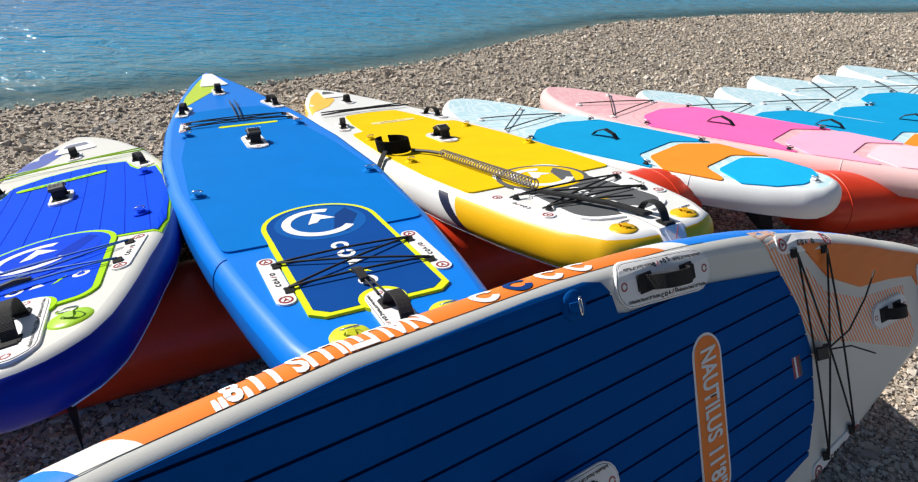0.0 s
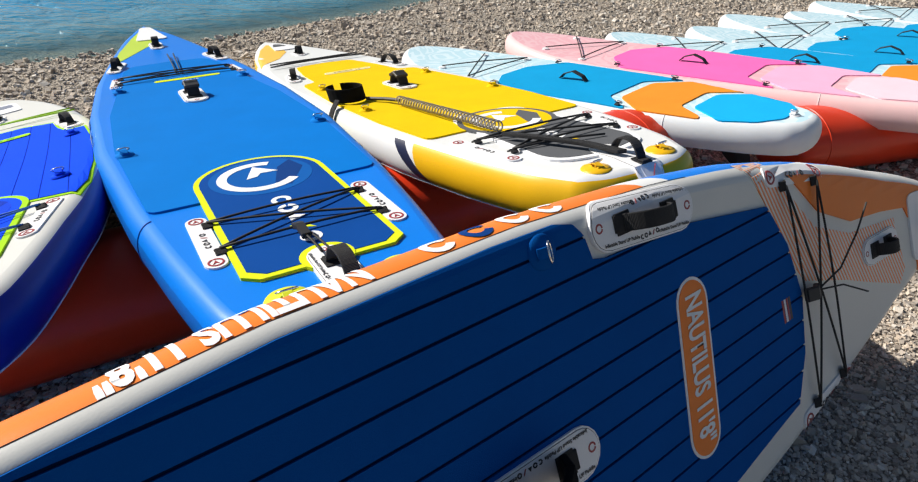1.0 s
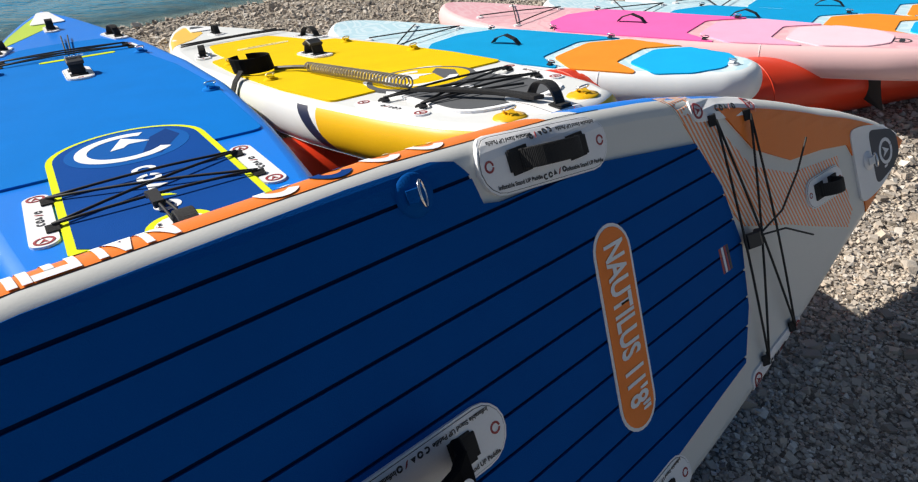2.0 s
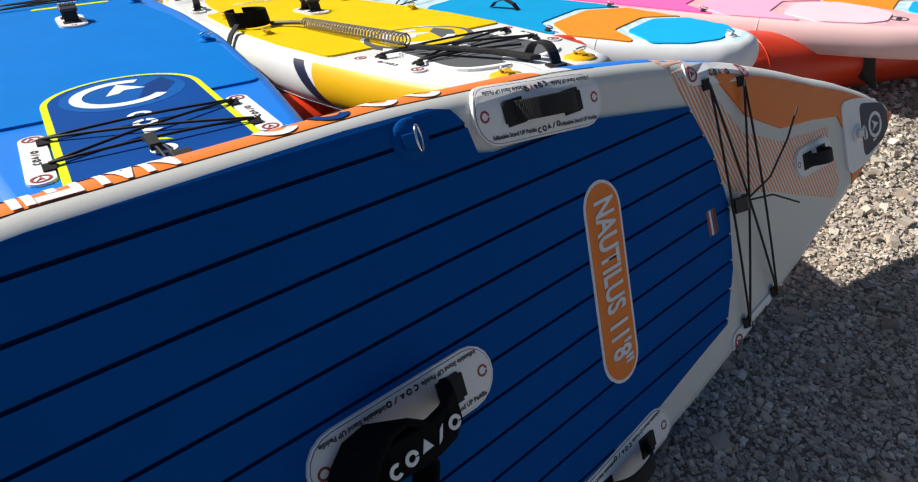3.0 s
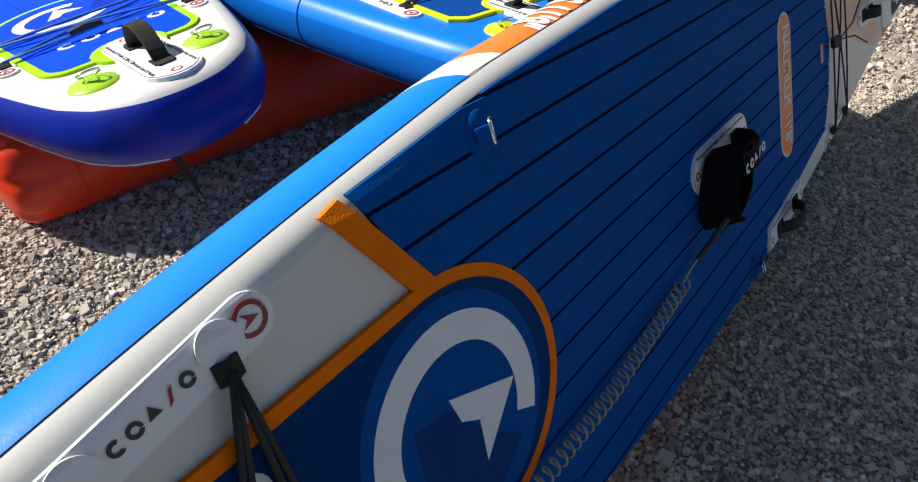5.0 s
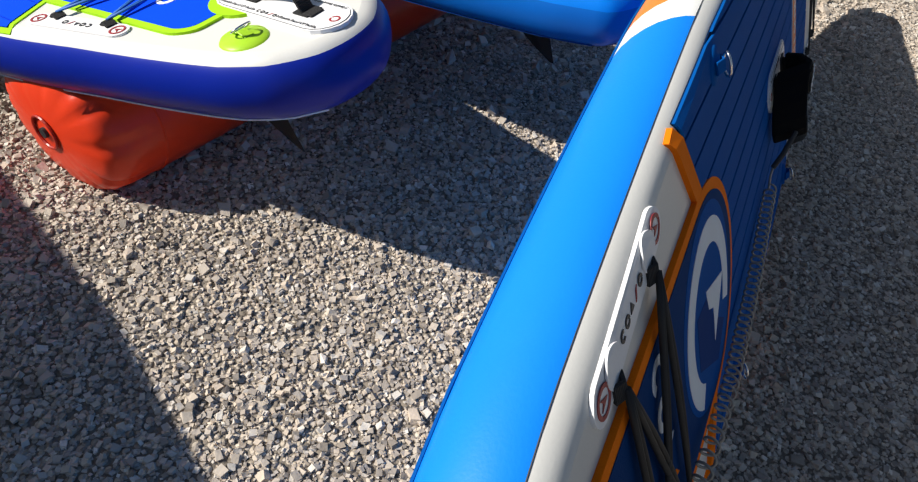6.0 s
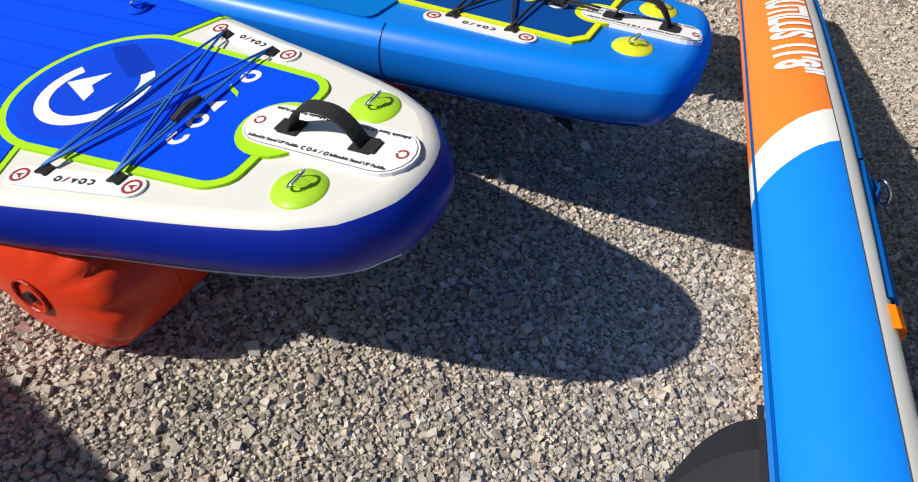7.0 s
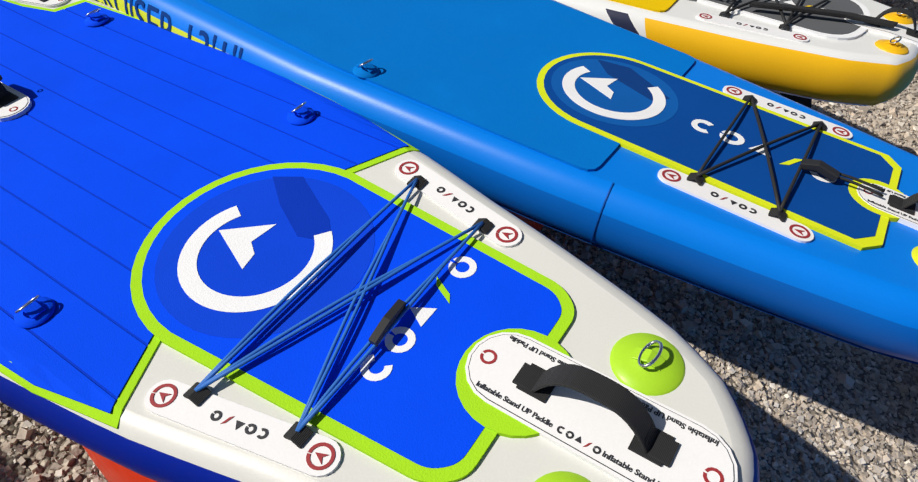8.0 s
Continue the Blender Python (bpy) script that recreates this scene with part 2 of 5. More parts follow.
def slab(poly, low, high, surf, clip=(), step=0.09):
    """A sheet with that outline, laid on the curved deck, from low to high above it."""
    bm = bmesh.new()
    bm.faces.new([bm.verts.new((x, y, 0)) for x, y in poly])
    for co, no in clip:
        bmesh.ops.bisect_plane(bm, geom=bm.verts[:] + bm.edges[:] + bm.faces[:], plane_co=co, plane_no=no, clear_outer=True)
    if not bm.verts:
        return bm
    x0, x1 = min(v.co.x for v in bm.verts), max(v.co.x for v in bm.verts)
    k = math.ceil(x0 / step + 0.01)
    while k * step < x1 - 0.004:
        bmesh.ops.bisect_plane(bm, geom=bm.verts[:] + bm.edges[:] + bm.faces[:], plane_co=(k * step, 0, 0), plane_no=(1, 0, 0))
        k += 1
    if any(surf(v.co.x, v.co.y) < surf(v.co.x) - 1e-4 for v in bm.verts):
        lo, hi = min(v.co.y for v in bm.verts), max(v.co.y for v in bm.verts)
        for y in (0.03, 0.06, 0.09, 0.12, 0.15, 0.18, 0.21, 0.24, 0.265, 0.29, 0.31, 0.33, 0.35, 0.365, 0.38, 0.395, 0.41, 0.42):
            for q in (y, -y):
                if lo < q < hi:
                    bmesh.ops.bisect_plane(bm, geom=bm.verts[:] + bm.edges[:] + bm.faces[:], plane_co=(0, q, 0), plane_no=(0, 1, 0))
    bmesh.ops.recalc_face_normals(bm, faces=bm.faces[:])
    if bm.faces and sum(f.normal.z for f in bm.faces) < 0:
        bmesh.ops.reverse_faces(bm, faces=bm.faces[:])
    rim = [e for e in bm.edges if len(e.link_faces) == 1]
    under = {}
    for e in rim:
        for v in e.verts:
            if v not in under:
                under[v] = bm.verts.new((v.co.x, v.co.y, surf(v.co.x, v.co.y) + low))
    top = [v for v in bm.verts if v not in set(under.values())]
    for e in rim:
        loop = e.link_loops[0]
        a, b = loop.vert, loop.link_loop_next.vert
        bm.faces.new((b, a, under[a], under[b]))
    for v in top:
        v.co.z = surf(v.co.x, v.co.y) + high
    return bm


def capsule(x0, y0, x1, y1, r, n=9):
    """Outline of a bar with round ends."""
    a = math.atan2(y1 - y0, x1 - x0)
    out = []
    for cx, cy, s in ((x1, y1, a - math.pi / 2), (x0, y0, a + math.pi / 2)):
        out += [(cx + r * math.cos(s + math.pi * k / n), cy + r * math.sin(s + math.pi * k / n)) for k in range(n + 1)]
    return out


def disc(x, y, r, n=28):
    return [(x + r * math.cos(math.tau * k / n), y + r * math.sin(math.tau * k / n)) for k in range(n)]


def arc_band(x, y, r0, r1, a0, a1, n=28):
    w = [radians(a0 + (a1 - a0) * k / n) for k in range(n + 1)]
    return [(x + r1 * math.cos(k), y + r1 * math.sin(k)) for k in w] + [(x + r0 * math.cos(k), y + r0 * math.sin(k)) for k in reversed(w)]


def rounded(poly, r, n=4):
    """The polygon with its corners rounded."""
    out = []
    m = len(poly)
    for i in range(m):
        p, a, b = Vector(poly[i]), Vector(poly[i - 1]), Vector(poly[(i + 1) % m])
        da, db = a - p, b - p
        q = min(r, da.length * 0.45, db.length * 0.45)
        s, e = p + da.normalized() * q, p + db.normalized() * q
        for k in range(n + 1):
            t = k / n
            out.append(tuple(s * (1 - t) ** 2 + p * 2 * t * (1 - t) + e * t * t))
    return out


def letters(text, height, material, parent, place, name="lettering", stretch=1.0, bold=0.0, cuts=0):
    """Text as a mesh; place maps its own (x, y), from the lower left corner, to the surface."""
    cu = bpy.data.curves.new(name, "FONT")
    cu.body, cu.size, cu.resolution_u, cu.offset = text, height / 0.70, 3, bold
    ob = bpy.data.objects.new(name, cu)
    me = bpy.data.meshes.new_from_object(ob)
    bpy.data.objects.remove(ob)
    bm = bmesh.new()
    bm.from_mesh(me)
    bpy.data.meshes.remove(me)
    for k in range(1, cuts):
        bmesh.ops.bisect_plane(bm, geom=bm.verts[:] + bm.edges[:] + bm.faces[:], plane_co=(0, height * k / cuts, 0), plane_no=(0, 1, 0))
    for v in bm.verts:
        v.co = place(v.co.x * stretch, v.co.y)
    return part(name, bm, material, parent)


def text_width(text, height, stretch=1.0):
    cu = bpy.data.curves.new("w", "FONT")
    cu.body, cu.size = text, height / 0.70
    ob = bpy.data.objects.new("w", cu)
    me = bpy.data.meshes.new_from_object(ob)
    w = max((v.co.x for v in me.vertices), default=0) * stretch
    bpy.data.objects.remove(ob)
    bpy.data.meshes.remove(me)
    return w


# ---- paddleboards ----
class Hull:
    """Shape of an inflated board: x to the nose, y to its left, deck at z = 0."""

    def __init__(self, tail, nose, widths, lift, lift_from, thick=0.15, inset=0.05):
        self.tail, self.nose, self.thick, self.inset = tail, nose, thick, inset
        self.lift, self.lift_from = lift, lift_from
        self.outline = None
        self.s = [w[0] for w in widths]
        self.w2 = [w[1] ** 2 for w in widths]

    def half(self, x):
        return float(np.interp((x - self.tail) / (self.nose - self.tail), self.s, self.w2)) ** 0.5

    def surf(self, x, y=0.0):
        """Height of the deck: the nose's lift, and the fall into the side wall at the edge."""
        z = self.lift * max(0.0, (x - self.lift_from) / (self.nose - self.lift_from)) ** 2
        over = 1 - self.edge_distance(x, y) / self.inset if y else 0.0
        if over > 0:
            z -= self.thick / 2 * (1 - (1 - min(over, 0.98) ** 2) ** 0.5)
        return z

    def edge_distance(self, x, y):
        """Metres from a deck point in to the board's outline."""
        w = self.half(x)
        if abs(y) >= w:
            return 0.0
        if abs(y) < w - 0.12 and self.tail + 0.15 < x < self.nose - 0.15:
            return 0.1
        if self.outline is None:
            self.outline = np.array([tuple(p) for p in self.loop()[0]])
        a = self.outline
        d = np.roll(a, -1, 0) - a
        p = np.array((x, y)) - a
        t = np.clip((p * d).sum(1) / (d * d).sum(1), 0, 1)
        return float(np.hypot(*(p - d * t[:, None]).T).min())

    def loop(self):
        n = 64
        left = []
        for k in range(n + 1):
            x = self.tail + (self.nose - self.tail) * (0.5 - 0.5 * math.cos(math.pi * k / n))
            left.append(Vector((x, self.half(x))))
        ring = left + [Vector((p.x, -p.y)) for p in reversed(left[1:-1])]
        m = len(ring)
        outs = []
        for i in range(m):
            d = ring[(i + 1) % m] - ring[i - 1]
            outs.append(Vector((-d.y, d.x)).normalized())
        return ring, outs

    def rail(self, x, phi, side=1, off=0.0):
        """A point of the side wall: phi from 90 (deck) to -90 (bottom) degrees."""
        e = 0.02
        slope = (self.half(min(x + e, self.nose)) - self.half(max(x - e, self.tail))) / (2 * e)
        nrm = Vector((-slope, 1.0)).normalized()
        c, s = math.cos(radians(phi)), math.sin(radians(phi))
        p = Vector((x, self.half(x))) - nrm * (self.inset * (1 - c)) + nrm * (off * c)
        return Vector((p.x, p.y * side, self.surf(x) - self.thick / 2 + (self.thick / 2 + off) * s))

    def meshes(self):
        ring, outs = self.loop()
        m, steps = len(ring), 12
        rail_v, rail_f, inner = [], [], []
        for p, o in zip(ring, outs):
            for k in range(steps + 1):
                phi = radians(90 - 180 * k / steps)
                c, s = math.cos(phi), math.sin(phi)
                q = p - o * (self.inset * (1 - c))
                if p.y * q.y < 0 or abs(p.y) < 1e-6:
                    q.y = 0.0
                q.x = min(max(q.x, self.tail + self.inset * (1 - c) * 0.8), self.nose - self.inset * (1 - c) * 0.8)
                rail_v.append((q.x, q.y, self.surf(p.x) - self.thick / 2 + self.thick / 2 * s))
            inner.append(rail_v[-(steps + 1)])
        for i in range(m):
            j = (i + 1) % m
            for k in range(steps):
                a, b = i * (steps + 1) + k, j * (steps + 1) + k
                rail_f.append((a, a + 1, b + 1, b))
        n = m // 2
        caps = []
        for z, flip in ((0.0, False), (-self.thick, True)):
            v, f = [], []
            for i in range(n + 1):
                l, r = inner[i], inner[(m - i) % m]
                for k in range(7):
                    t = k / 6
                    v.append((l[0], l[1] * (1 - t) + r[1] * t, l[2] + z))
            for i in range(n):
                for k in range(6):
                    q = (i * 7 + k, i * 7 + k + 1, i * 7 + 8 + k, i * 7 + 7 + k)
                    f.append(q[::-1] if flip else q)
            caps.append((v, f))
        return (rail_v, rail_f), caps[0], caps[1]


def frame_of(u, n, origin):
    """Pose with x along u and z along n."""
    n = Vector(n).normalized()
    u = Vector(u)
    u = (u - n * u.dot(n)).normalized()
    v = n.cross(u)
    m = Matrix.Identity(4)
    for k, a in enumerate((u, v, n)):
        m.col[k][:3] = a
    m.translation = origin
    return m


def board_body(hull, label, deck, rail, bottom, piping, group="paddleboards on display"):
    root = tagged(new("paddleboard"), label, "paddleboard", group)
    r, top, low = hull.meshes()
    part("side_wall", r, rail, root, smooth=True)
    part("deck_skin", top, deck, root, smooth=True)
    part("bottom_skin", low, bottom, root, smooth=True)
    seam = [hull.rail(x, -62, 1, 0.0015) for x in np.linspace(hull.tail + 0.02, hull.nose - 0.02, 60)]
    part("seam", joined(tube(seam, 0.0025, 4), tube([(p.x, -p.y, p.z) for p in seam], 0.0025, 4)), piping, root)
    return root


def sheet(name, poly, low, high, material, root, hull, label="", clip=()):
    bm = slab(poly, low, high, hull.surf, clip)
    if not bm.verts:
        bm.free()
        return None
    return part(name, bm, material, root, label)


def planked(poly, count, y0, y1, gap, low, high, material, root, hull, name="pad_strip"):
    """Deck pad cut into long strips by grooves."""
    w = (y1 - y0) / count
    for k in range(count):
        a, b = y0 + w * k + gap / 2, y0 + w * (k + 1) - gap / 2
        sheet(name, poly, low, high, material, root, hull, clip=(((0, b, 0), (0, 1, 0)), ((0, a, 0), (0, -1, 0))))


def brand_mark(x, y, size, angle, material, root, hull, high, name="brand_mark", accent=None):
    """A row of plain rings and bars in place of a brand's word; runs along angle."""
    a = radians(angle)
    for k in range(5):
        cx = x + math.cos(a) * size * 1.15 * k
        cy = y + math.sin(a) * size * 1.15 * k
        if k in (1, 4):
            poly = arc_band(cx, cy, size * 0.24, size * 0.48, 0, 345, 18)
        elif k == 0:
            poly = arc_band(cx, cy, size * 0.24, size * 0.48, angle + 50, angle + 310, 14)
        elif k == 2:
            poly = [(cx + size * 0.5 * math.cos(a + w), cy + size * 0.5 * math.sin(a + w)) for w in (1.57, 3.7, 5.7)]
        else:
            d = Vector((math.cos(a), math.sin(a))) * size * 0.2
            e = Vector((-math.sin(a), math.cos(a))) * size * 0.5
            c = Vector((cx, cy))
            poly = [tuple(c - d * 1.8 - e), tuple(c - e * 0.6 - d * 0.2), tuple(c + d * 1.8 + e), tuple(c + e * 0.6 + d * 0.2)]
        sheet(name, poly, high - 0.001, high, accent if accent and k == 3 else material, root, hull)


def ring_mark(x, y, r, material, root, hull, high):
    """Small round emblem: a ring with an arrow."""
    sheet("emblem", arc_band(x, y, r * 0.74, r, 20, 375, 22), high - 0.001, high, material, root, hull)
    sheet("emblem", [(x - r * 0.45, y - r * 0.4), (x + r * 0.5, y), (x - r * 0.45, y + r * 0.42), (x - r * 0.15, y)], high - 0.001, high, material, root, hull)


def carry_handle(x0, x1, y, root, hull, rise=0.05, width=0.032, patch_r=0.05, wordy=True, angle=0.0, pad=None, strap_from=0.18, base=0.0):
    """White oval patch with a black webbing handle along the board."""
    patch = sheet("handle_patch", capsule(x0, y - angle / 2, x1, y + angle / 2, patch_r), 0.0, base + 0.006, PATCH, root, hull, "white oval handle patch")
    sheet("patch_line", capsule(x0, y - angle / 2, x1, y + angle / 2, patch_r * 0.93), base + 0.006, base + 0.0066, INK, patch, hull)
    sheet("patch_face", capsule(x0, y - angle / 2, x1, y + angle / 2, patch_r * 0.912), base + 0.006, base + 0.0072, PATCH, patch, hull)
    L = x1 - x0
    a, b = x0 + L * strap_from, x1 - L * strap_from
    def yy(x):
        return y + angle * ((x - x0) / L - 0.5)
    pts = []
    for k in range(-3, 20):
        t = k / 16
        x = a + (b - a) * t
        z = base + 0.009 + rise * max(0.0, 1 - abs(2 * t - 1) ** 3.0)
        pts.append((x, yy(x), hull.surf(x) + z))
    part("grip", strap(pts, width, 0.005, (0, 1, 0)), BLACK, patch, "black webbing grip")
    for x in (a, b):
        sheet("webbing_base", [(x - 0.022, yy(x) - width * 0.62), (x + 0.022, yy(x) - width * 0.62), (x + 0.022, yy(x) + width * 0.62), (x - 0.022, yy(x) + width * 0.62)], base + 0.006, base + 0.0105, BLACK, patch, hull)
    for x in (x0 - patch_r * 0.55, x1 + patch_r * 0.55):
        sheet("emblem", arc_band(x, yy(x), patch_r * 0.13, patch_r * 0.2, 0, 345, 14), base + 0.0072, base + 0.0078, RED_INK, patch, hull)
    if wordy:
        h = patch_r * 0.19
        w = text_width("Inflatable Stand UP Paddle", h)
        k = min(1.0, (L * 0.46) / w)
        z = base + 0.0082
        def on(px, py, sgn, start):
            x = start + sgn * px * k
            return Vector((x, yy(x) + sgn * (py * k - patch_r * 0.78), hull.surf(x) + z))
        for sgn in (1, -1):
            for start in ((x0 - L * 0.1, x0 + L * 0.64) if sgn > 0 else (x1 + L * 0.1, x1 - L * 0.64)):
                letters("Inflatable Stand UP Paddle", h, INK, patch, lambda px, py, s=sgn, q=start: on(px, py, s, q), bold=0.0005)
            brand_mark((x0 + x1) / 2 - sgn * 0.023, y - sgn * patch_r * 0.72, 0.011, 0 if sgn > 0 else 180, INK, patch, hull, base + 0.0082, accent=RED_INK)


def d_ring(x, y, root, hull, patch=None, r=0.045, ring=0.017, angle=0.0, base=0.0):
    """Round welded patch with a steel ring held by a loop."""
    z = hull.surf(x) + base
    holder = root
    if patch:
        v, f = [], []
        prof = ((0.0, 0.011), (0.45, 0.0105), (0.62, 0.006), (0.93, 0.005), (1.0, 0.0))
        n = 32
        for q, h in prof:
            v += [(x + r * max(q, 0.02) * math.cos(math.tau * k / n), y + r * max(q, 0.02) * math.sin(math.tau * k / n), z + h) for k in range(n)]
        for i in range(len(prof) - 1):
            f += [(i * n + k, i * n + (k + 1) % n, (i + 1) * n + (k + 1) % n, (i + 1) * n + k) for k in range(n)]
        f.append(tuple(range(n)))
        holder = part("ring_patch", (v, [q[::-1] for q in f]), patch, root, smooth=True)
    c, s = math.cos(radians(angle)), math.sin(radians(angle))
    pts = []
    for k in range(22):
        w = math.tau * k / 22
        a, b = ring * 1.25 * math.cos(w), ring * math.sin(w)
        lift = 0.019 + 0.55 * (b + ring) * 0.8
        pts.append((x + a * c - b * s * 0.6, y + a * s + b * c * 0.6, z + lift - 0.004))
    part("steel_ring", tube(pts, 0.0024, 6, True), STEEL, holder, smooth=True)
    part("ring_loop", strap([(x - 0.02 * -s, y - 0.02 * c, z + 0.010), (x, y, z + 0.018), (x + 0.02 * -s, y + 0.02 * c, z + 0.010)], 0.022, 0.004, (c, s, 0)), RUBBER if not patch else patch, holder)


def cleat_patch(x0, y0, x1, y1, holes, root, hull, r=0.027, clear=True):
    """White bar patch that holds the ends of the deck cord."""
    patch = sheet("cord_patch", capsule(x0, y0, x1, y1, r), 0.0, 0.005, PATCH, root, hull, "white cord anchor patch")
    ring_mark(x0, y0, r * 0.72, RED_INK, patch, hull, 0.0062)
    ring_mark(x1, y1, r * 0.72, RED_INK, patch, hull, 0.0062)
    a = math.degrees(math.atan2(y1 - y0, x1 - x0) if x1 > x0 else math.atan2(y0 - y1, x0 - x1))
    mx, my = (x0 + x1) / 2, (y0 + y1) / 2
    s = 0.62 * r
    brand_mark(mx - math.cos(radians(a)) * s * 2.3, my - math.sin(radians(a)) * s * 2.3, s, a, INK, patch, hull, 0.0062, accent=RED_INK)
    for hx, hy in holes:
        part("cord_anchor", strap([(hx - 0.014, hy, hull.surf(hx) + 0.006), (hx, hy, hull.surf(hx) + 0.014), (hx + 0.014, hy, hull.surf(hx) + 0.006)], 0.026, 0.006, (0, 1, 0)), BLACK, patch)


def cords(pairs, root, hull, material, r=0.0035, sag=0.0, lift=0.016, double=0.0, name="deck_cord"):
    for (ax, ay), (bx, by) in pairs:
        for o in ((-double, double) if double else (0.0,)):
            pts = []
            for k in range(9):
                t = k / 8
                x, y = ax + (bx - ax) * t + o * math.sin(math.pi * min(1, t * 1.3)) , ay + (by - ay) * t
                pts.append((x, y, hull.surf(x) + lift + 0.006 * math.sin(math.pi * t)))
            part(name, tube(pts, r, 6), material, root, smooth=True)


def fin(x, root, hull, size=0.2):
    """Swept black fin below the tail."""
    v, f = [], []
    n = 16
    for i in range(n + 1):
        t = i / n
        le, te = x + size * (0.5 - 0.98 * t ** 2.1), x - size * (0.3 + 0.24 * t ** 1.5)
        th = 0.009 * (1 - t) + 0.001
        z = -hull.thick - size * t
        for px, py in ((le, 0), ((le + te) / 2, th), (te, 0), ((le + te) / 2, -th)):
            v.append((px, py, z))
    for i in range(n):
        for k in range(4):
            f.append((i * 4 + k, i * 4 + (k + 1) % 4, i * 4 + 4 + (k + 1) % 4, i * 4 + 4 + k))
    f += [(3, 2, 1, 0), tuple(n * 4 + k for k in range(4))]
    part("fin", (v, f), RUBBER, root, "swept black rubber fin")
    part("fin_box", slab(rounded([(x - size * 0.6, -0.02), (x + size * 0.6, -0.02), (x + size * 0.6, 0.02), (x - size * 0.6, 0.02)], 0.01), -hull.thick - 0.012, -hull.thick - 0.001, lambda q, y=0.0: 0.0), RUBBER, root)


def wordmark_c(cx, cy, r, root, hull, high, ring_mat, a0=-28, a1=233, width=0.24):
    """Large printed broken ring with an arrow in it, open towards the arrow's side."""
    sheet("logo_ring", arc_band(cx, cy, r * (1 - width), r, a0, a1, 40), high - 0.0012, high, ring_mat, root, hull, "white broken ring print")
    arrow = ((0.72, 0.0), (-0.08, 0.32), (-0.02, 0.05), (0.18, -0.08), (0.13, -0.5))
    sheet("logo_arrow", [(cx + r * a, cy + r * b) for a, b in arrow], high - 0.0012, high, ring_mat, root, hull)


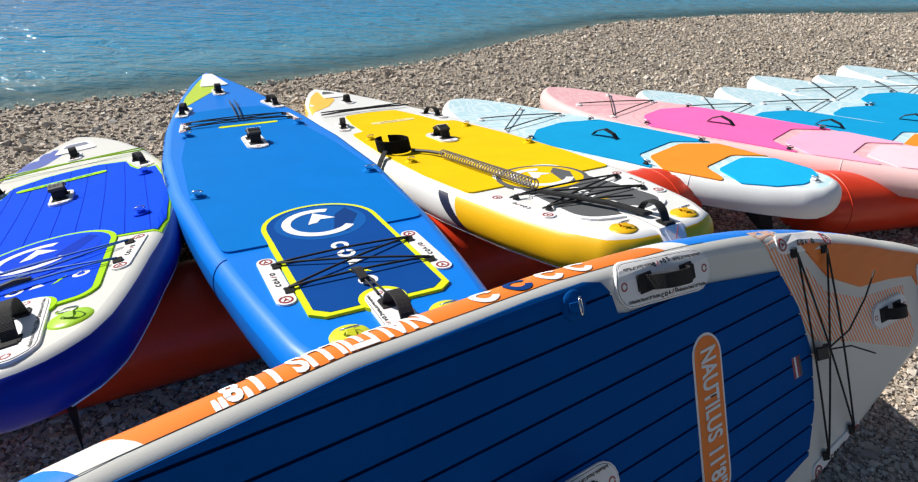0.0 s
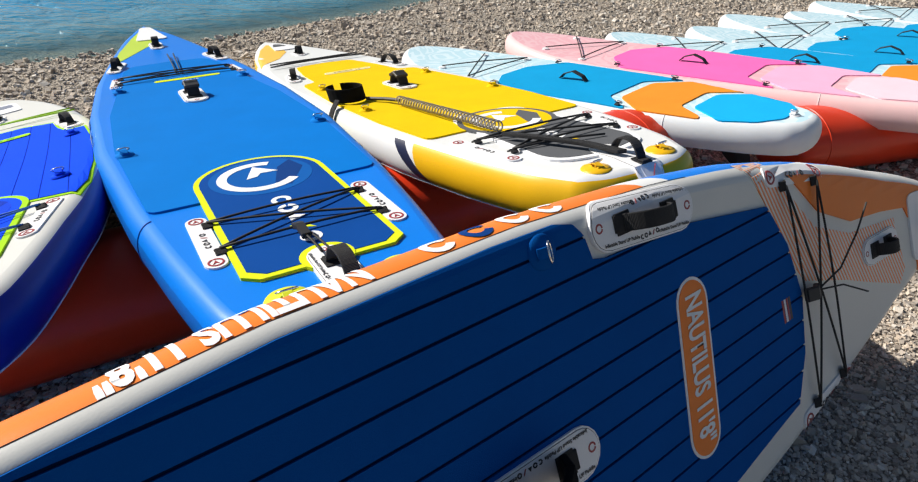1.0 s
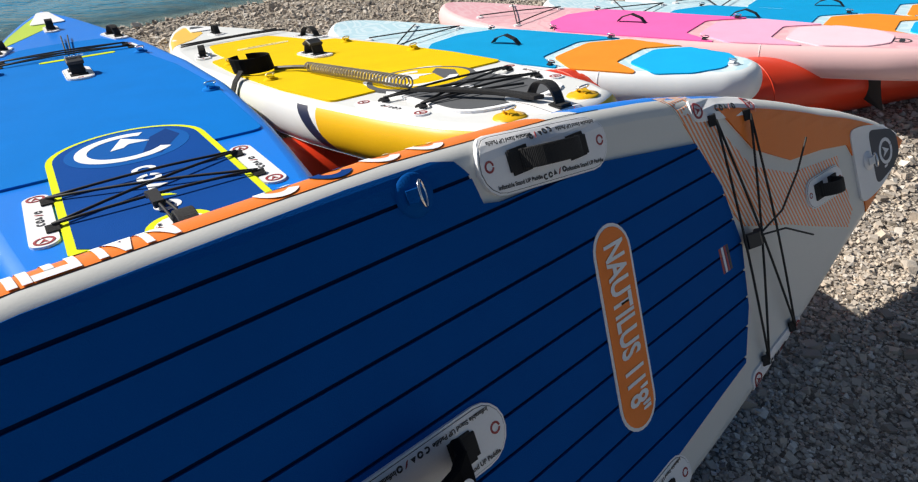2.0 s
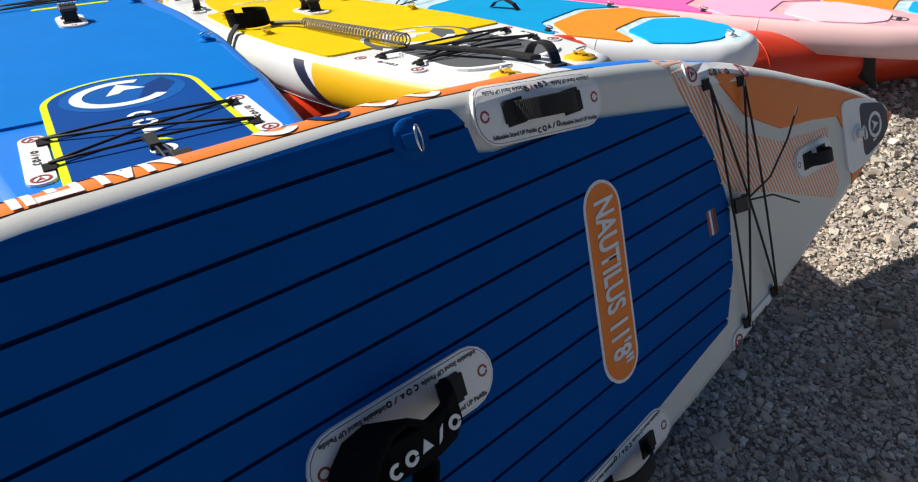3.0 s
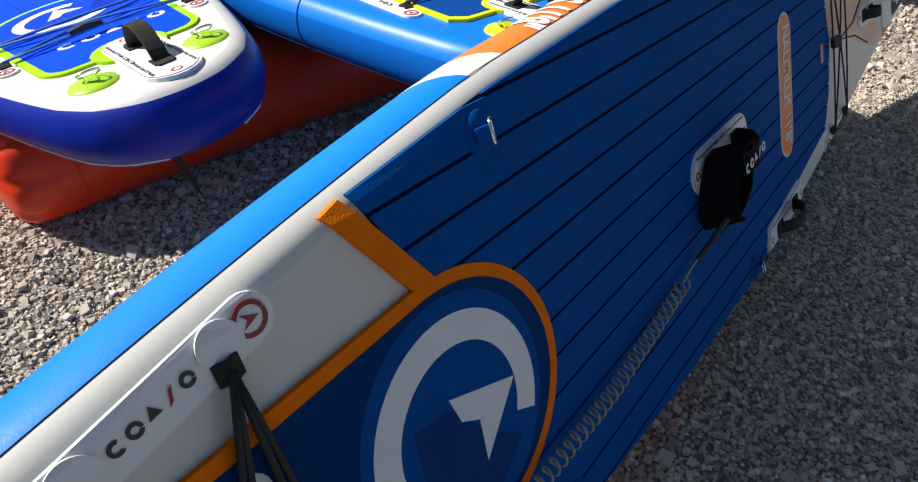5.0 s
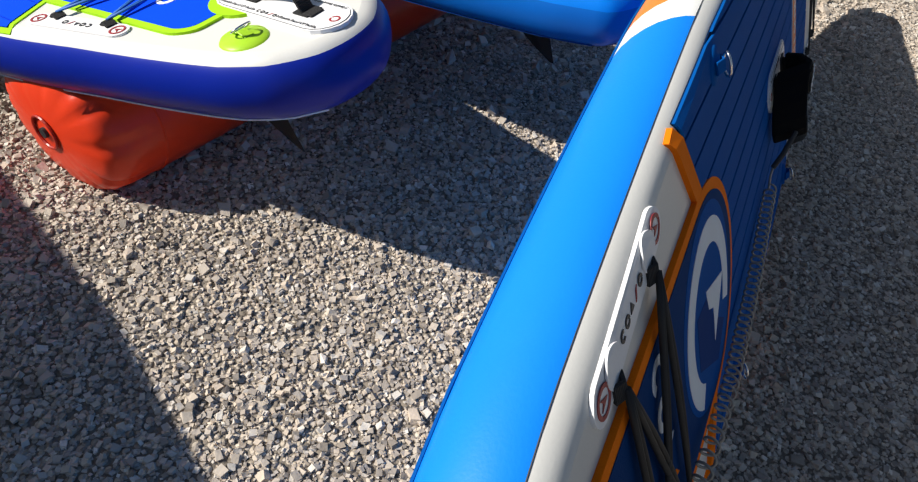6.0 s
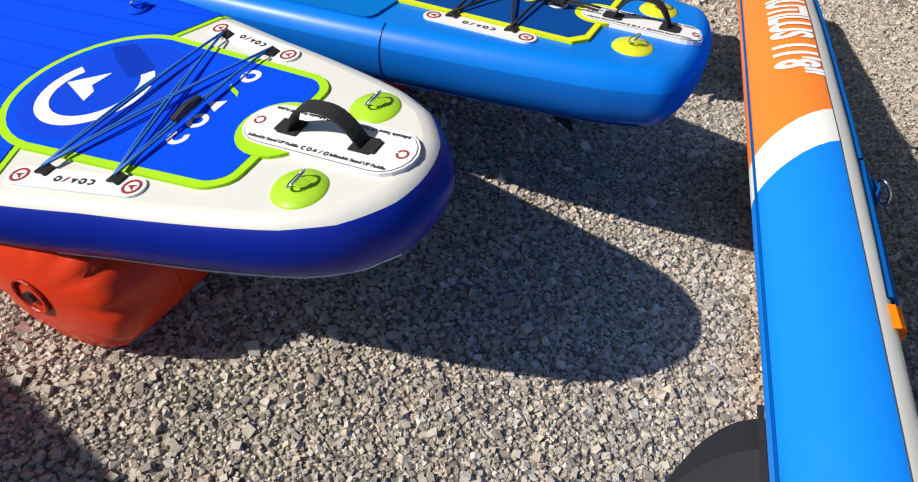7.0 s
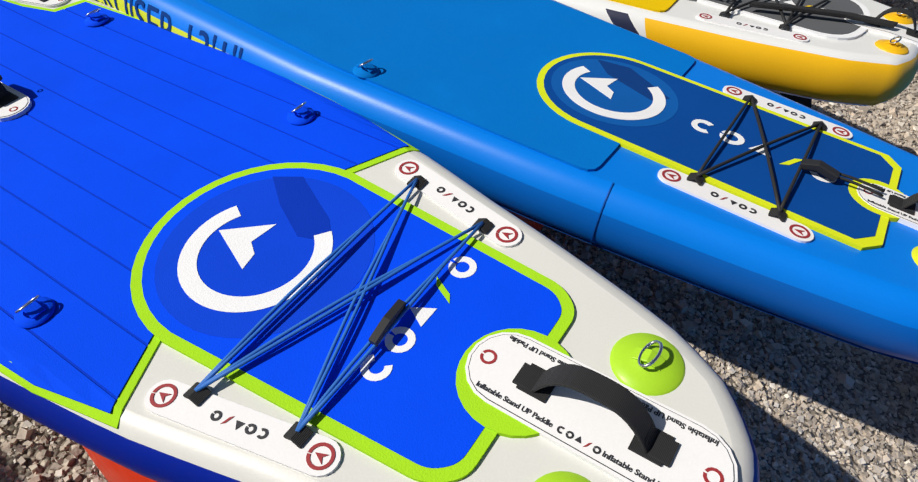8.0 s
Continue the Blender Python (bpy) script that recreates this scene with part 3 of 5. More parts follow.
# --- white board with royal blue pad, lime trim ---
def white_blue_board():
    h = Hull(-0.675, 2.38, ((0, 0), (0.005, 0.085), (0.0185, 0.145), (0.0287, 0.178), (0.059, 0.228), (0.079, 0.248), (0.14, 0.297), (0.184, 0.327), (0.248, 0.375), (0.342, 0.42), (0.45, 0.443), (0.56, 0.448), (0.68, 0.425), (0.79, 0.36), (0.88, 0.27), (0.95, 0.16), (0.985, 0.08), (1, 0)), 0.10, 0.7)
    rail = striped("royal_rail", (0.003, 0.018, 0.3), ((0.62, 0.72, 1.4, (0.7, 0.7, 0.7)), (0.72, 1.75, 1.4, (0.42, 0.68, 0.03)), (1.75, 1.85, 1.0, (0.75, 0.75, 0.75)), (1.85, 3, 1.0, (0.10, 0.13, 0.42))), (-0.016, (0.66, 0.66, 0.63)))
    root = board_body(h, "white inflatable paddleboard with royal blue pad and lime trim", GREY_WHITE, rail, WHITE, PATCH)
    # rear pad: lime border, blue field
    def tomb(g):
        arc = [(0.145 + (0.214 + g) * math.cos(radians(a)), 0.004 + (0.214 + g) * math.sin(radians(a))) for a in range(-90, 91, 9)]
        tail = [(-0.31 - g * 0.3, 0.181 + g), (-0.345 - g, 0.151 + g * 0.6), (-0.345 - g, -0.143 - g * 0.6), (-0.31 - g * 0.3, -0.173 - g)]
        return arc + rounded([arc[-1]] + tail + [arc[0]], 0.035, 5)[6:-6]
    # front pad
    front = [(0.18, 0.195), (0.11, 0.343), (0.25, 0.375), (0.5, 0.397), (0.9, 0.402), (1.22, 0.378), (1.24, 0.30), (1.34, 0.27), (1.48, 0.25), (1.55, 0.12), (1.56, 0)]
    front = front + [(x, -y) for x, y in reversed(front[:-1])]
    poly = [(x, y) for x, y in front]
    border = [(x + (0.02 if x > 1.2 else (-0.02 if x < 0.2 else 0)), y + (0.008 if y > 0.01 else -0.008 if y < -0.01 else 0)) for x, y in poly]
    sheet("pad_border", border, 0.0, 0.003, LIME, root, h, "lime green foam border")
    # darkened royal blue below the strips, painting shade into the grooves
    sheet("pad_base", poly, 0.003, 0.0036, ROYAL_GROOVE_SHADE, root, h)
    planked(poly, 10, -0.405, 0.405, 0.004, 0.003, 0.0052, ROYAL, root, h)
    sheet("rear_pad_border", tomb(0.009), 0.0, 0.0060, LIME, root, h, "lime green foam border")
    sheet("rear_pad", tomb(-0.009), 0.0060, 0.0068, ROYAL, root, h, "royal blue foam pad")
    sheet("logo_disc", disc(0.145, 0.008, 0.182, 40), 0.0068, 0.0073, foam("royal_print", (0.004, 0.055, 0.62)), root, h)
    sheet("logo_arm", [(0.20, -0.08), (0.27, -0.13), (0.22, -0.16), (0.10, -0.1), (0.06, -0.06), (0.12, -0.04)], 0.0073, 0.0077, foam("royal_print_dark", (0.003, 0.035, 0.42)), root, h)
    wordmark_c(0.155, 0.022, 0.128, root, h, 0.0083, LETTER)
    brand_mark(-0.158, 0.09, 0.048, -90, LETTER, root, h, 0.0079, accent=LIME)
    sheet("notch_border", disc(-0.335, 0.0, 0.085), 0.0, 0.0074, LIME, root, h)
    carry_handle(-0.572, -0.318, -0.008, root, h, 0.062, 0.036, 0.062, base=0.0024)
    for s in (1, -1):
        d_ring(-0.475, 0.124 * s, root, h, LIME_SKIN, 0.052, 0.019, 90)
        cleat_patch(0.066, 0.285 * s, -0.18, 0.232 * s, ((0.026, 0.258 * s), (-0.136, 0.226 * s)), root, h, 0.026)
        d_ring(0.357, 0.3 * s, root, h, ROYAL, 0.03, 0.015, 90, 0.008)
        d_ring(1.1, 0.33 * s, root, h, ROYAL, 0.03, 0.015, 90, 0.008)
        carry_handle(1.30, 1.46, 0.315 * s, root, h, 0.045, 0.03, 0.036, False, -0.05 * s)
    l1, l2, r1, r2 = (0.026, 0.258), (-0.136, 0.226), (0.026, -0.258), (-0.136, -0.226)
    cords([(l1, r1), (l1, r2), (l2, r1), (l2, r2)], root, h, BLUE_CORD, 0.003, double=0.005)
    part("cord_lock", strap([(-0.13, -0.01, 0.026), (-0.134, 0.03, 0.031), (-0.138, 0.07, 0.026)], 0.014, 0.012, (1, 0, 0)), RUBBER, root, "black plastic cord lock")
    carry_handle(0.93, 1.08, 0.01, root, h, 0.055, 0.05, 0.045, False, base=0.008)
    part("grip_sleeve", strap([(0.96, 0.01, h.surf(1) + 0.058), (1.0, 0.01, h.surf(1) + 0.071), (1.05, 0.01, h.surf(1) + 0.058)], 0.062, 0.014, (0, 1, 0)), RUBBER, root)
    brand_mark(0.985, 0.033, 0.013, -90, LETTER, root, h, 0.081)
    sheet("name_plate", capsule(1.36, -0.14, 1.36, 0.2, 0.024), 0.0075, 0.009, LIME, root, h, "lime plate with illegible print")
    for k in range(6):
        sheet("print_bar", [(1.35, -0.1 + 0.045 * k), (1.37, -0.1 + 0.045 * k), (1.37, -0.07 + 0.045 * k), (1.35, -0.07 + 0.045 * k)], 0.009, 0.0096, foam("green_print", (0.1, 0.4, 0.1)), root, h)
    nose_blue = [(1.74, 0.33), (1.95, 0.30), (2.13, 0.2), (2.22, 0.10), (2.25, 0.03), (2.02, 0.06), (1.85, 0.14), (1.72, 0.30)]
    sheet("nose_print", nose_blue, 0.0, 0.0025, vinyl("slate_blue_print", (0.09, 0.13, 0.45)), root, h)
    sheet("nose_patch", rounded([(2.20, 0.07), (2.20, -0.07), (2.0, -0.11), (2.0, 0.11)], 0.03), 0.0025, 0.007, PATCH, root, h)
    sheet("nose_print", rounded([(2.17, 0.05), (2.17, -0.05), (2.1, -0.07), (2.1, 0.07)], 0.02), 0.007, 0.0078, vinyl("grey_print", (0.2, 0.22, 0.3)), root, h)
    carry_handle(1.83, 1.93, 0.0, root, h, 0.045, 0.035, 0.036, False)
    cords([((1.68, 0.33), (1.66, -0.33)), ((1.74, 0.31), (1.60, -0.35))], root, h, LIME_SKIN, 0.004)
    fin(-0.22, root, h, 0.26)
    root.matrix_world = frame_of((-0.5044, 0.8382, -0.176), (-0.2271, 0.1028, 0.9684), (-1.1598, 1.6003, 0.5065))
    return root


# --- blue touring board ---
def blue_board():
    h = Hull(-0.71, 3.17, ((0, 0), (0.003, 0.15), (0.012, 0.235), (0.05, 0.285), (0.12, 0.33), (0.22, 0.38), (0.38, 0.43), (0.52, 0.428), (0.66, 0.378), (0.78, 0.29), (0.88, 0.2), (0.95, 0.11), (0.985, 0.05), (1, 0)), 0.10, 1.1)
    sea = (0.0005, 0.19, 0.74)
    rail = striped("blue_rail", (0.002, 0.12, 0.5), ((0.80, 0.89, -1.5, (0.75, 0.76, 0.74)), (0.89, 1.95, -1.5, (0.68, 0.74, 0.03)), (1.95, 2.02, -1.0, (0.75, 0.76, 0.74)), (2.55, 4, 1.0, (0.55, 0.66, 0.05))), (-0.045, sea))
    root = board_body(h, "long blue inflatable touring paddleboard with yellow-green trim", vinyl("sea_blue_skin", sea), rail, vinyl("blue_bottom", (0.01, 0.12, 0.45)), NAVY)
    sky_foam = foam("sky_blue_foam", (0.0006, 0.17, 0.58))
    poly = [(0.068, 0.32), (0.3, 0.335), (0.7, 0.358), (1.2, 0.34), (1.7, 0.27), (2.0, 0.225), (2.1, 0.18), (2.12, 0)]
    poly = poly + [(x, -y) for x, y in reversed(poly[:-1])]
    poly = rounded(poly, 0.03, 3)
    sheet("pad", poly, 0.0, 0.006, sky_foam, root, h, "sky blue foam deck pad")
    sheet("nose_print", [(2.2, 0.26), (2.5, 0.2), (2.8, 0.11), (3.1, 0.0), (3.0, -0.04), (2.6, 0.02), (2.4, 0.14)], 0.0, 0.0022, vinyl("lime_print", (0.5, 0.66, 0.05)), root, h)
    def tomb(g):
        arc = [(0.165 + (0.165 + g) * math.cos(radians(a)), (0.175 + g) * math.sin(radians(a))) for a in range(-90, 91, 9)]
        return arc + [(-0.40 - g, 0.175 + g), (-0.43 - g, 0.14 + g), (-0.43 - g, -0.14 - g), (-0.40 - g, -0.175 - g)]
    sheet("rear_pad_border", tomb(0.014), 0.0, 0.0078, YELLOW_LINE, root, h, "yellow-green foam border")
    sheet("rear_pad", tomb(-0.002), 0.0078, 0.009, foam("dusk_blue_foam", (0.003, 0.062, 0.29)), root, h, "deep blue foam pad")
    sheet("logo_disc", disc(0.165, 0.0, 0.148, 36), 0.009, 0.0096, foam("mid_blue_print", (0.006, 0.1, 0.38)), root, h)
    sheet("logo_arm", [(0.21, -0.06), (0.26, -0.11), (0.18, -0.13), (0.05, -0.06), (0.08, -0.02)], 0.0096, 0.010, NAVY, root, h)
    wordmark_c(0.165, 0.005, 0.12, root, h, 0.0106, LETTER)
    brand_mark(-0.05, 0.0, 0.056, 180, LETTER, root, h, 0.0102, accent=YELLOW_LINE)
    sheet("notch_border", disc(-0.42, 0.0, 0.062), 0.0, 0.0098, YELLOW_LINE, root, h)
    carry_handle(-0.64, -0.42, 0.0, root, h, 0.058, 0.034, 0.046, base=0.0045)
    for s in (1, -1):
        d_ring(-0.545, 0.125 * s, root, h, vinyl("lemon_patch", (0.66, 0.7, 0.03)), 0.05, 0.018, 90)
        cleat_patch(-0.057, 0.221 * s, -0.308, 0.219 * s, ((-0.1, 0.2 * s), (-0.262, 0.2 * s)), root, h, 0.026)
        d_ring(0.63, 0.33 * s, root, h, sky_foam, 0.03, 0.015, 90, 0.006)
        d_ring(1.6, 0.275 * s, root, h, sky_foam, 0.03, 0.015, 90, 0.006)
        cleat_patch(1.72, 0.285 * s, 1.86, 0.265 * s, ((1.74, 0.26 * s), (1.84, 0.25 * s)), root, h, 0.022)
        carry_handle(2.05, 2.2, 0.245 * s, root, h, 0.045, 0.03, 0.034, False, -0.04 * s)
    l1, l2, r1, r2 = (-0.1, 0.2), (-0.262, 0.2), (-0.1, -0.2), (-0.262, -0.2)
    cords([(l1, r1), (l1, r2), (l2, r1), (l2, r2)], root, h, CORD, 0.0035)
    cords([((-0.28, 0.02), (-0.42, 0.01)), ((-0.28, 0.01), (-0.42, -0.01))], root, h, CORD, 0.003, lift=0.02)
    part("cord_lock", strap([(-0.26, 0.02, 0.024), (-0.29, 0.018, 0.034), (-0.33, 0.016, 0.024)], 0.022, 0.016, (0, 1, 0)), RUBBER, root)
    cords([((1.74, 0.26), (1.84, -0.25)), ((1.84, 0.25), (1.74, -0.26)), ((1.74, 0.26), (1.74, -0.26)), ((1.84, 0.25), (1.84, -0.25)), ((1.8, -0.02), (2.25, -0.05)), ((1.8, 0.0), (2.25, -0.02))], root, h, CORD, 0.0035)
    sheet("name_plate", capsule(1.70, -0.17, 1.70, 0.10, 0.016), 0.006, 0.0078, YELLOW_LINE, root, h, "yellow-green plate with illegible print")
    carry_handle(1.26, 1.42, 0.0, root, h, 0.055, 0.05, 0.05, False, base=0.006)
    part("grip_sleeve", strap([(1.3, 0, h.surf(1.34) + 0.055), (1.34, 0, h.surf(1.34) + 0.068), (1.38, 0, h.surf(1.34) + 0.055)], 0.06, 0.014, (0, 1, 0)), RUBBER, root)
    brand_mark(1.33, 0.024, 0.012, -90, LETTER, root, h, 0.079)
    carry_handle(2.5, 2.6, 0.0, root, h, 0.045, 0.035, 0.036, False)
    sheet("nose_patch", rounded([(3.06, 0.03), (3.06, -0.03), (2.72, -0.09), (2.72, 0.09)], 0.03), 0.0022, 0.007, PATCH, root, h)
    text = "CRUISER 13'1''"
    w = text_width(text, 0.062)
    k = 0.62 / w
    letters(text, 0.062, NAVY, root, lambda x, y: h.rail(1.55 - x * k, -30 + 75 * y / 0.062, 1, 0.0015), "lettering", cuts=6)
    for j in range(4):
        a = 1.9 - 0.075 * j
        pts = [h.rail(a, -20, 1, 0.002), h.rail(a - 0.05, -20, 1, 0.002), h.rail(a - 0.05, 45, 1, 0.002), h.rail(a, 45, 1, 0.002)]
        part("print_bar", (pts, [(0, 1, 2, 3)]), NAVY, root)
    seam = [h.rail(0.02, p, 1, 0.001) for p in range(88, -90, -8)]
    part("seam", tube(seam, 0.0018, 4), vinyl("blue_seam", (0.004, 0.08, 0.36)), root)
    fin(-0.3, root, h, 0.2)
    root.matrix_world = frame_of((-0.5108, 0.8516, -0.1179), (-0.076, 0.0923, 0.9928), (-0.3148, 1.7877, 0.5909))
    return root


# --- yellow board ---
def yellow_board():
    h = Hull(-0.66, 3.2, ((0, 0), (0.003, 0.14), (0.015, 0.235), (0.05, 0.30), (0.12, 0.36), (0.22, 0.41), (0.38, 0.435), (0.52, 0.43), (0.66, 0.38), (0.78, 0.30), (0.88, 0.21), (0.95, 0.12), (0.985, 0.055), (1, 0)), 0.045, 0.9)
    white, gold = (0.74, 0.75, 0.74), (0.82, 0.46, 0.01)
    rail = striped("gold_rail", white, ((-2, 0.10, -0.5, gold), (0.16, 0.23, -1.2, (0.02, 0.025, 0.06)), (2.35, 4, 1.5, (0.86, 0.55, 0.06))), (-0.012, white))
    root = board_body(h, "yellow and white inflatable paddleboard with a grey tail pad", WHITE, rail, vinyl("pale_bottom", (0.6, 0.6, 0.55)), PATCH)
    sun_foam = foam("yellow_foam", (0.76, 0.51, 0.004))
    grey = foam("grey_foam", (0.11, 0.115, 0.125))
    poly = [(0.05, 0.34), (0.4, 0.365), (0.9, 0.36), (1.4, 0.32), (1.43, 0.24), (1.68, 0.22), (1.95, 0.17), (1.97, 0)]
    poly = rounded(poly + [(x, -y) for x, y in reversed(poly[:-1])], 0.03, 3)
    sheet("pad", poly, 0.0, 0.006, sun_foam, root, h, "bright yellow foam deck pad")
    rear = rounded([(0.24, 0.16), (0.24, -0.16), (-0.45, -0.2), (-0.50, 0.0), (-0.45, 0.2)], 0.1, 5)
    sheet("rear_pad_border", rear, 0.0, 0.0075, LETTER, root, h)
    sheet("rear_pad", rounded([(0.22, 0.145), (0.22, -0.145), (-0.43, -0.185), (-0.48, 0.0), (-0.43, 0.185)], 0.1, 5), 0.0075, 0.0088, grey, root, h, "grey foam tail pad")
    sheet("logo_border", disc(0.06, 0.0, 0.185, 36), 0.0, 0.0092, grey, root, h)
    sheet("logo_disc", disc(0.06, 0.0, 0.165, 36), 0.0092, 0.0098, sun_foam, root, h)
    sheet("logo_arm", [(0.1, -0.07), (0.15, -0.12), (0.06, -0.14), (-0.07, -0.07), (-0.04, -0.03)], 0.0098, 0.0102, grey, root, h)
    wordmark_c(0.06, 0.005, 0.13, root, h, 0.0108, LETTER)
    brand_mark(-0.15, 0.0, 0.044, 180, LETTER, root, h, 0.01, accent=sun_foam)
    for s in (1, -1):
        cleat_patch(-0.06, 0.285 * s, -0.325, 0.25 * s, ((-0.106, 0.24 * s), (-0.275, 0.215 * s)), root, h, 0.026)
        d_ring(0.62, 0.32 * s, root, h, sun_foam, 0.028, 0.014, 90, 0.006)
        d_ring(1.2, 0.29 * s, root, h, sun_foam, 0.028, 0.014, 90, 0.006)
        d_ring(-0.56, 0.13 * s, root, h, vinyl("gold_patch", (0.8, 0.45, 0.01)), 0.045, 0.017, 90)
        carry_handle(1.55, 1.73, 0.29 * s, root, h, 0.045, 0.032, 0.036, False, -0.05 * s)
    l1, l2, r1, r2 = (-0.106, 0.24), (-0.275, 0.215), (-0.106, -0.24), (-0.275, -0.215)
    cords([(l1, r1), (l1, r2), (l2, r1), (l2, r2), (l2, (-0.35, -0.1))], root, h, CORD, 0.004)
    part("paddle_strap", strap([(-0.16, 0.16, 0.03), (-0.3, 0.10, 0.032), (-0.42, 0.05, 0.03), (-0.55, 0.02, 0.026)], 0.03, 0.012, (0.3, 1, 0)), BLACK, root)
    carry_handle(-0.64, -0.46, 0.0, root, h, 0.05, 0.034, 0.05, False, base=0.0045)
    carry_handle(0.92, 1.08, -0.03, root, h, 0.055, 0.05, 0.048, False, base=0.006)
    part("grip_sleeve", strap([(0.96, -0.03, h.surf(1) + 0.055), (1.0, -0.03, h.surf(1) + 0.07), (1.04, -0.03, h.surf(1) + 0.055)], 0.062, 0.014, (0, 1, 0)), RUBBER, root)
    brand_mark(0.99, -0.006, 0.012, -90, LETTER, root, h, 0.08)
    sheet("name_plate", capsule(1.6, -0.12, 1.6, 0.1, 0.026), 0.006, 0.0075, LETTER, root, h, "pale plate lettered in black")
    sheet("name_face", capsule(1.6, -0.12, 1.6, 0.1, 0.021), 0.0075, 0.0082, foam("cream_foam", (0.8, 0.66, 0.26)), root, h)
    letters("ARGO 11'", 0.024, INK, root, lambda x, y: Vector((1.588 + y, 0.075 - x * 1.15, h.surf(1.6) + 0.0092)))
    nose = [(2.2, 0.31), (2.48, 0.25), (2.8, 0.14), (3.0, 0.04), (2.92, -0.02), (2.6, 0.02), (2.37, 0.14)]
    sheet("nose_print", nose, 0.0, 0.0022, vinyl("amber_print", (0.86, 0.52, 0.06)), root, h)
    sheet("nose_patch", rounded([(3.0, 0.02), (2.96, -0.05), (2.68, -0.1), (2.68, 0.07)], 0.03), 0.0022, 0.007, PATCH, root, h)
    sheet("nose_emblem", rounded([(2.96, 0.0), (2.93, -0.04), (2.83, -0.06), (2.83, 0.04)], 0.02), 0.007, 0.0078, grey, root, h)
    carry_handle(2.4, 2.5, -0.02, root, h, 0.045, 0.035, 0.034, False)
    cords([((2.02, 0.3), (2.1, -0.28)), ((2.1, 0.28), (2.02, -0.3)), ((2.02, 0.3), (2.02, -0.3))], root, h, CORD, 0.0045)
    fin(-0.35, root, h, 0.2)
    m = frame_of((-0.5396, 0.8251, -0.1676), (-0.1027, 0.1331, 0.9858), (0.3773, 2.4546, 0.5602))
    root.matrix_world = m
    # leash lying on it
    leash = tagged(new("leash"), "coiled black ankle leash lying on the yellow board", "leash")
    coil = []
    a, b = Vector((0.6, 0.17, 0.028)), Vector((-0.1, 0.14, 0.04))
    turns = 34
    for k in range(turns * 12 + 1):
        t = k / (turns * 12)
        w = math.tau * turns * t
        r = 0.017
        coil.append(a.lerp(b, t) + Vector((0, r * math.cos(w), r * math.sin(w))))
    part("coil", tube(coil, 0.0032, 5), COIL, leash, "smoky coiled plastic cord", smooth=True)
    part("cord_end", tube([(0.78, 0.24, 0.02), (0.7, 0.19, 0.022), (0.6, 0.17, 0.028)], 0.008, 7), RUBBER, leash)
    cuff = [(0.87 + 0.085 * math.cos(w), 0.30 + 0.085 * math.sin(w) * 0.9, 0.042) for w in np.linspace(0.3, 6.1, 22)]
    part("cuff", strap(cuff, 0.06, 0.009, (0.1, 0.15, 1)), NEOPRENE, leash, "black padded ankle cuff")
    part("cuff_tail", strap([(0.80, 0.37, 0.03), (0.74, 0.42, 0.005), (0.72, 0.455, -0.05)], 0.03, 0.006, (1, 0.3, 0)), BLACK, leash)
    leash.matrix_world = m
    return root


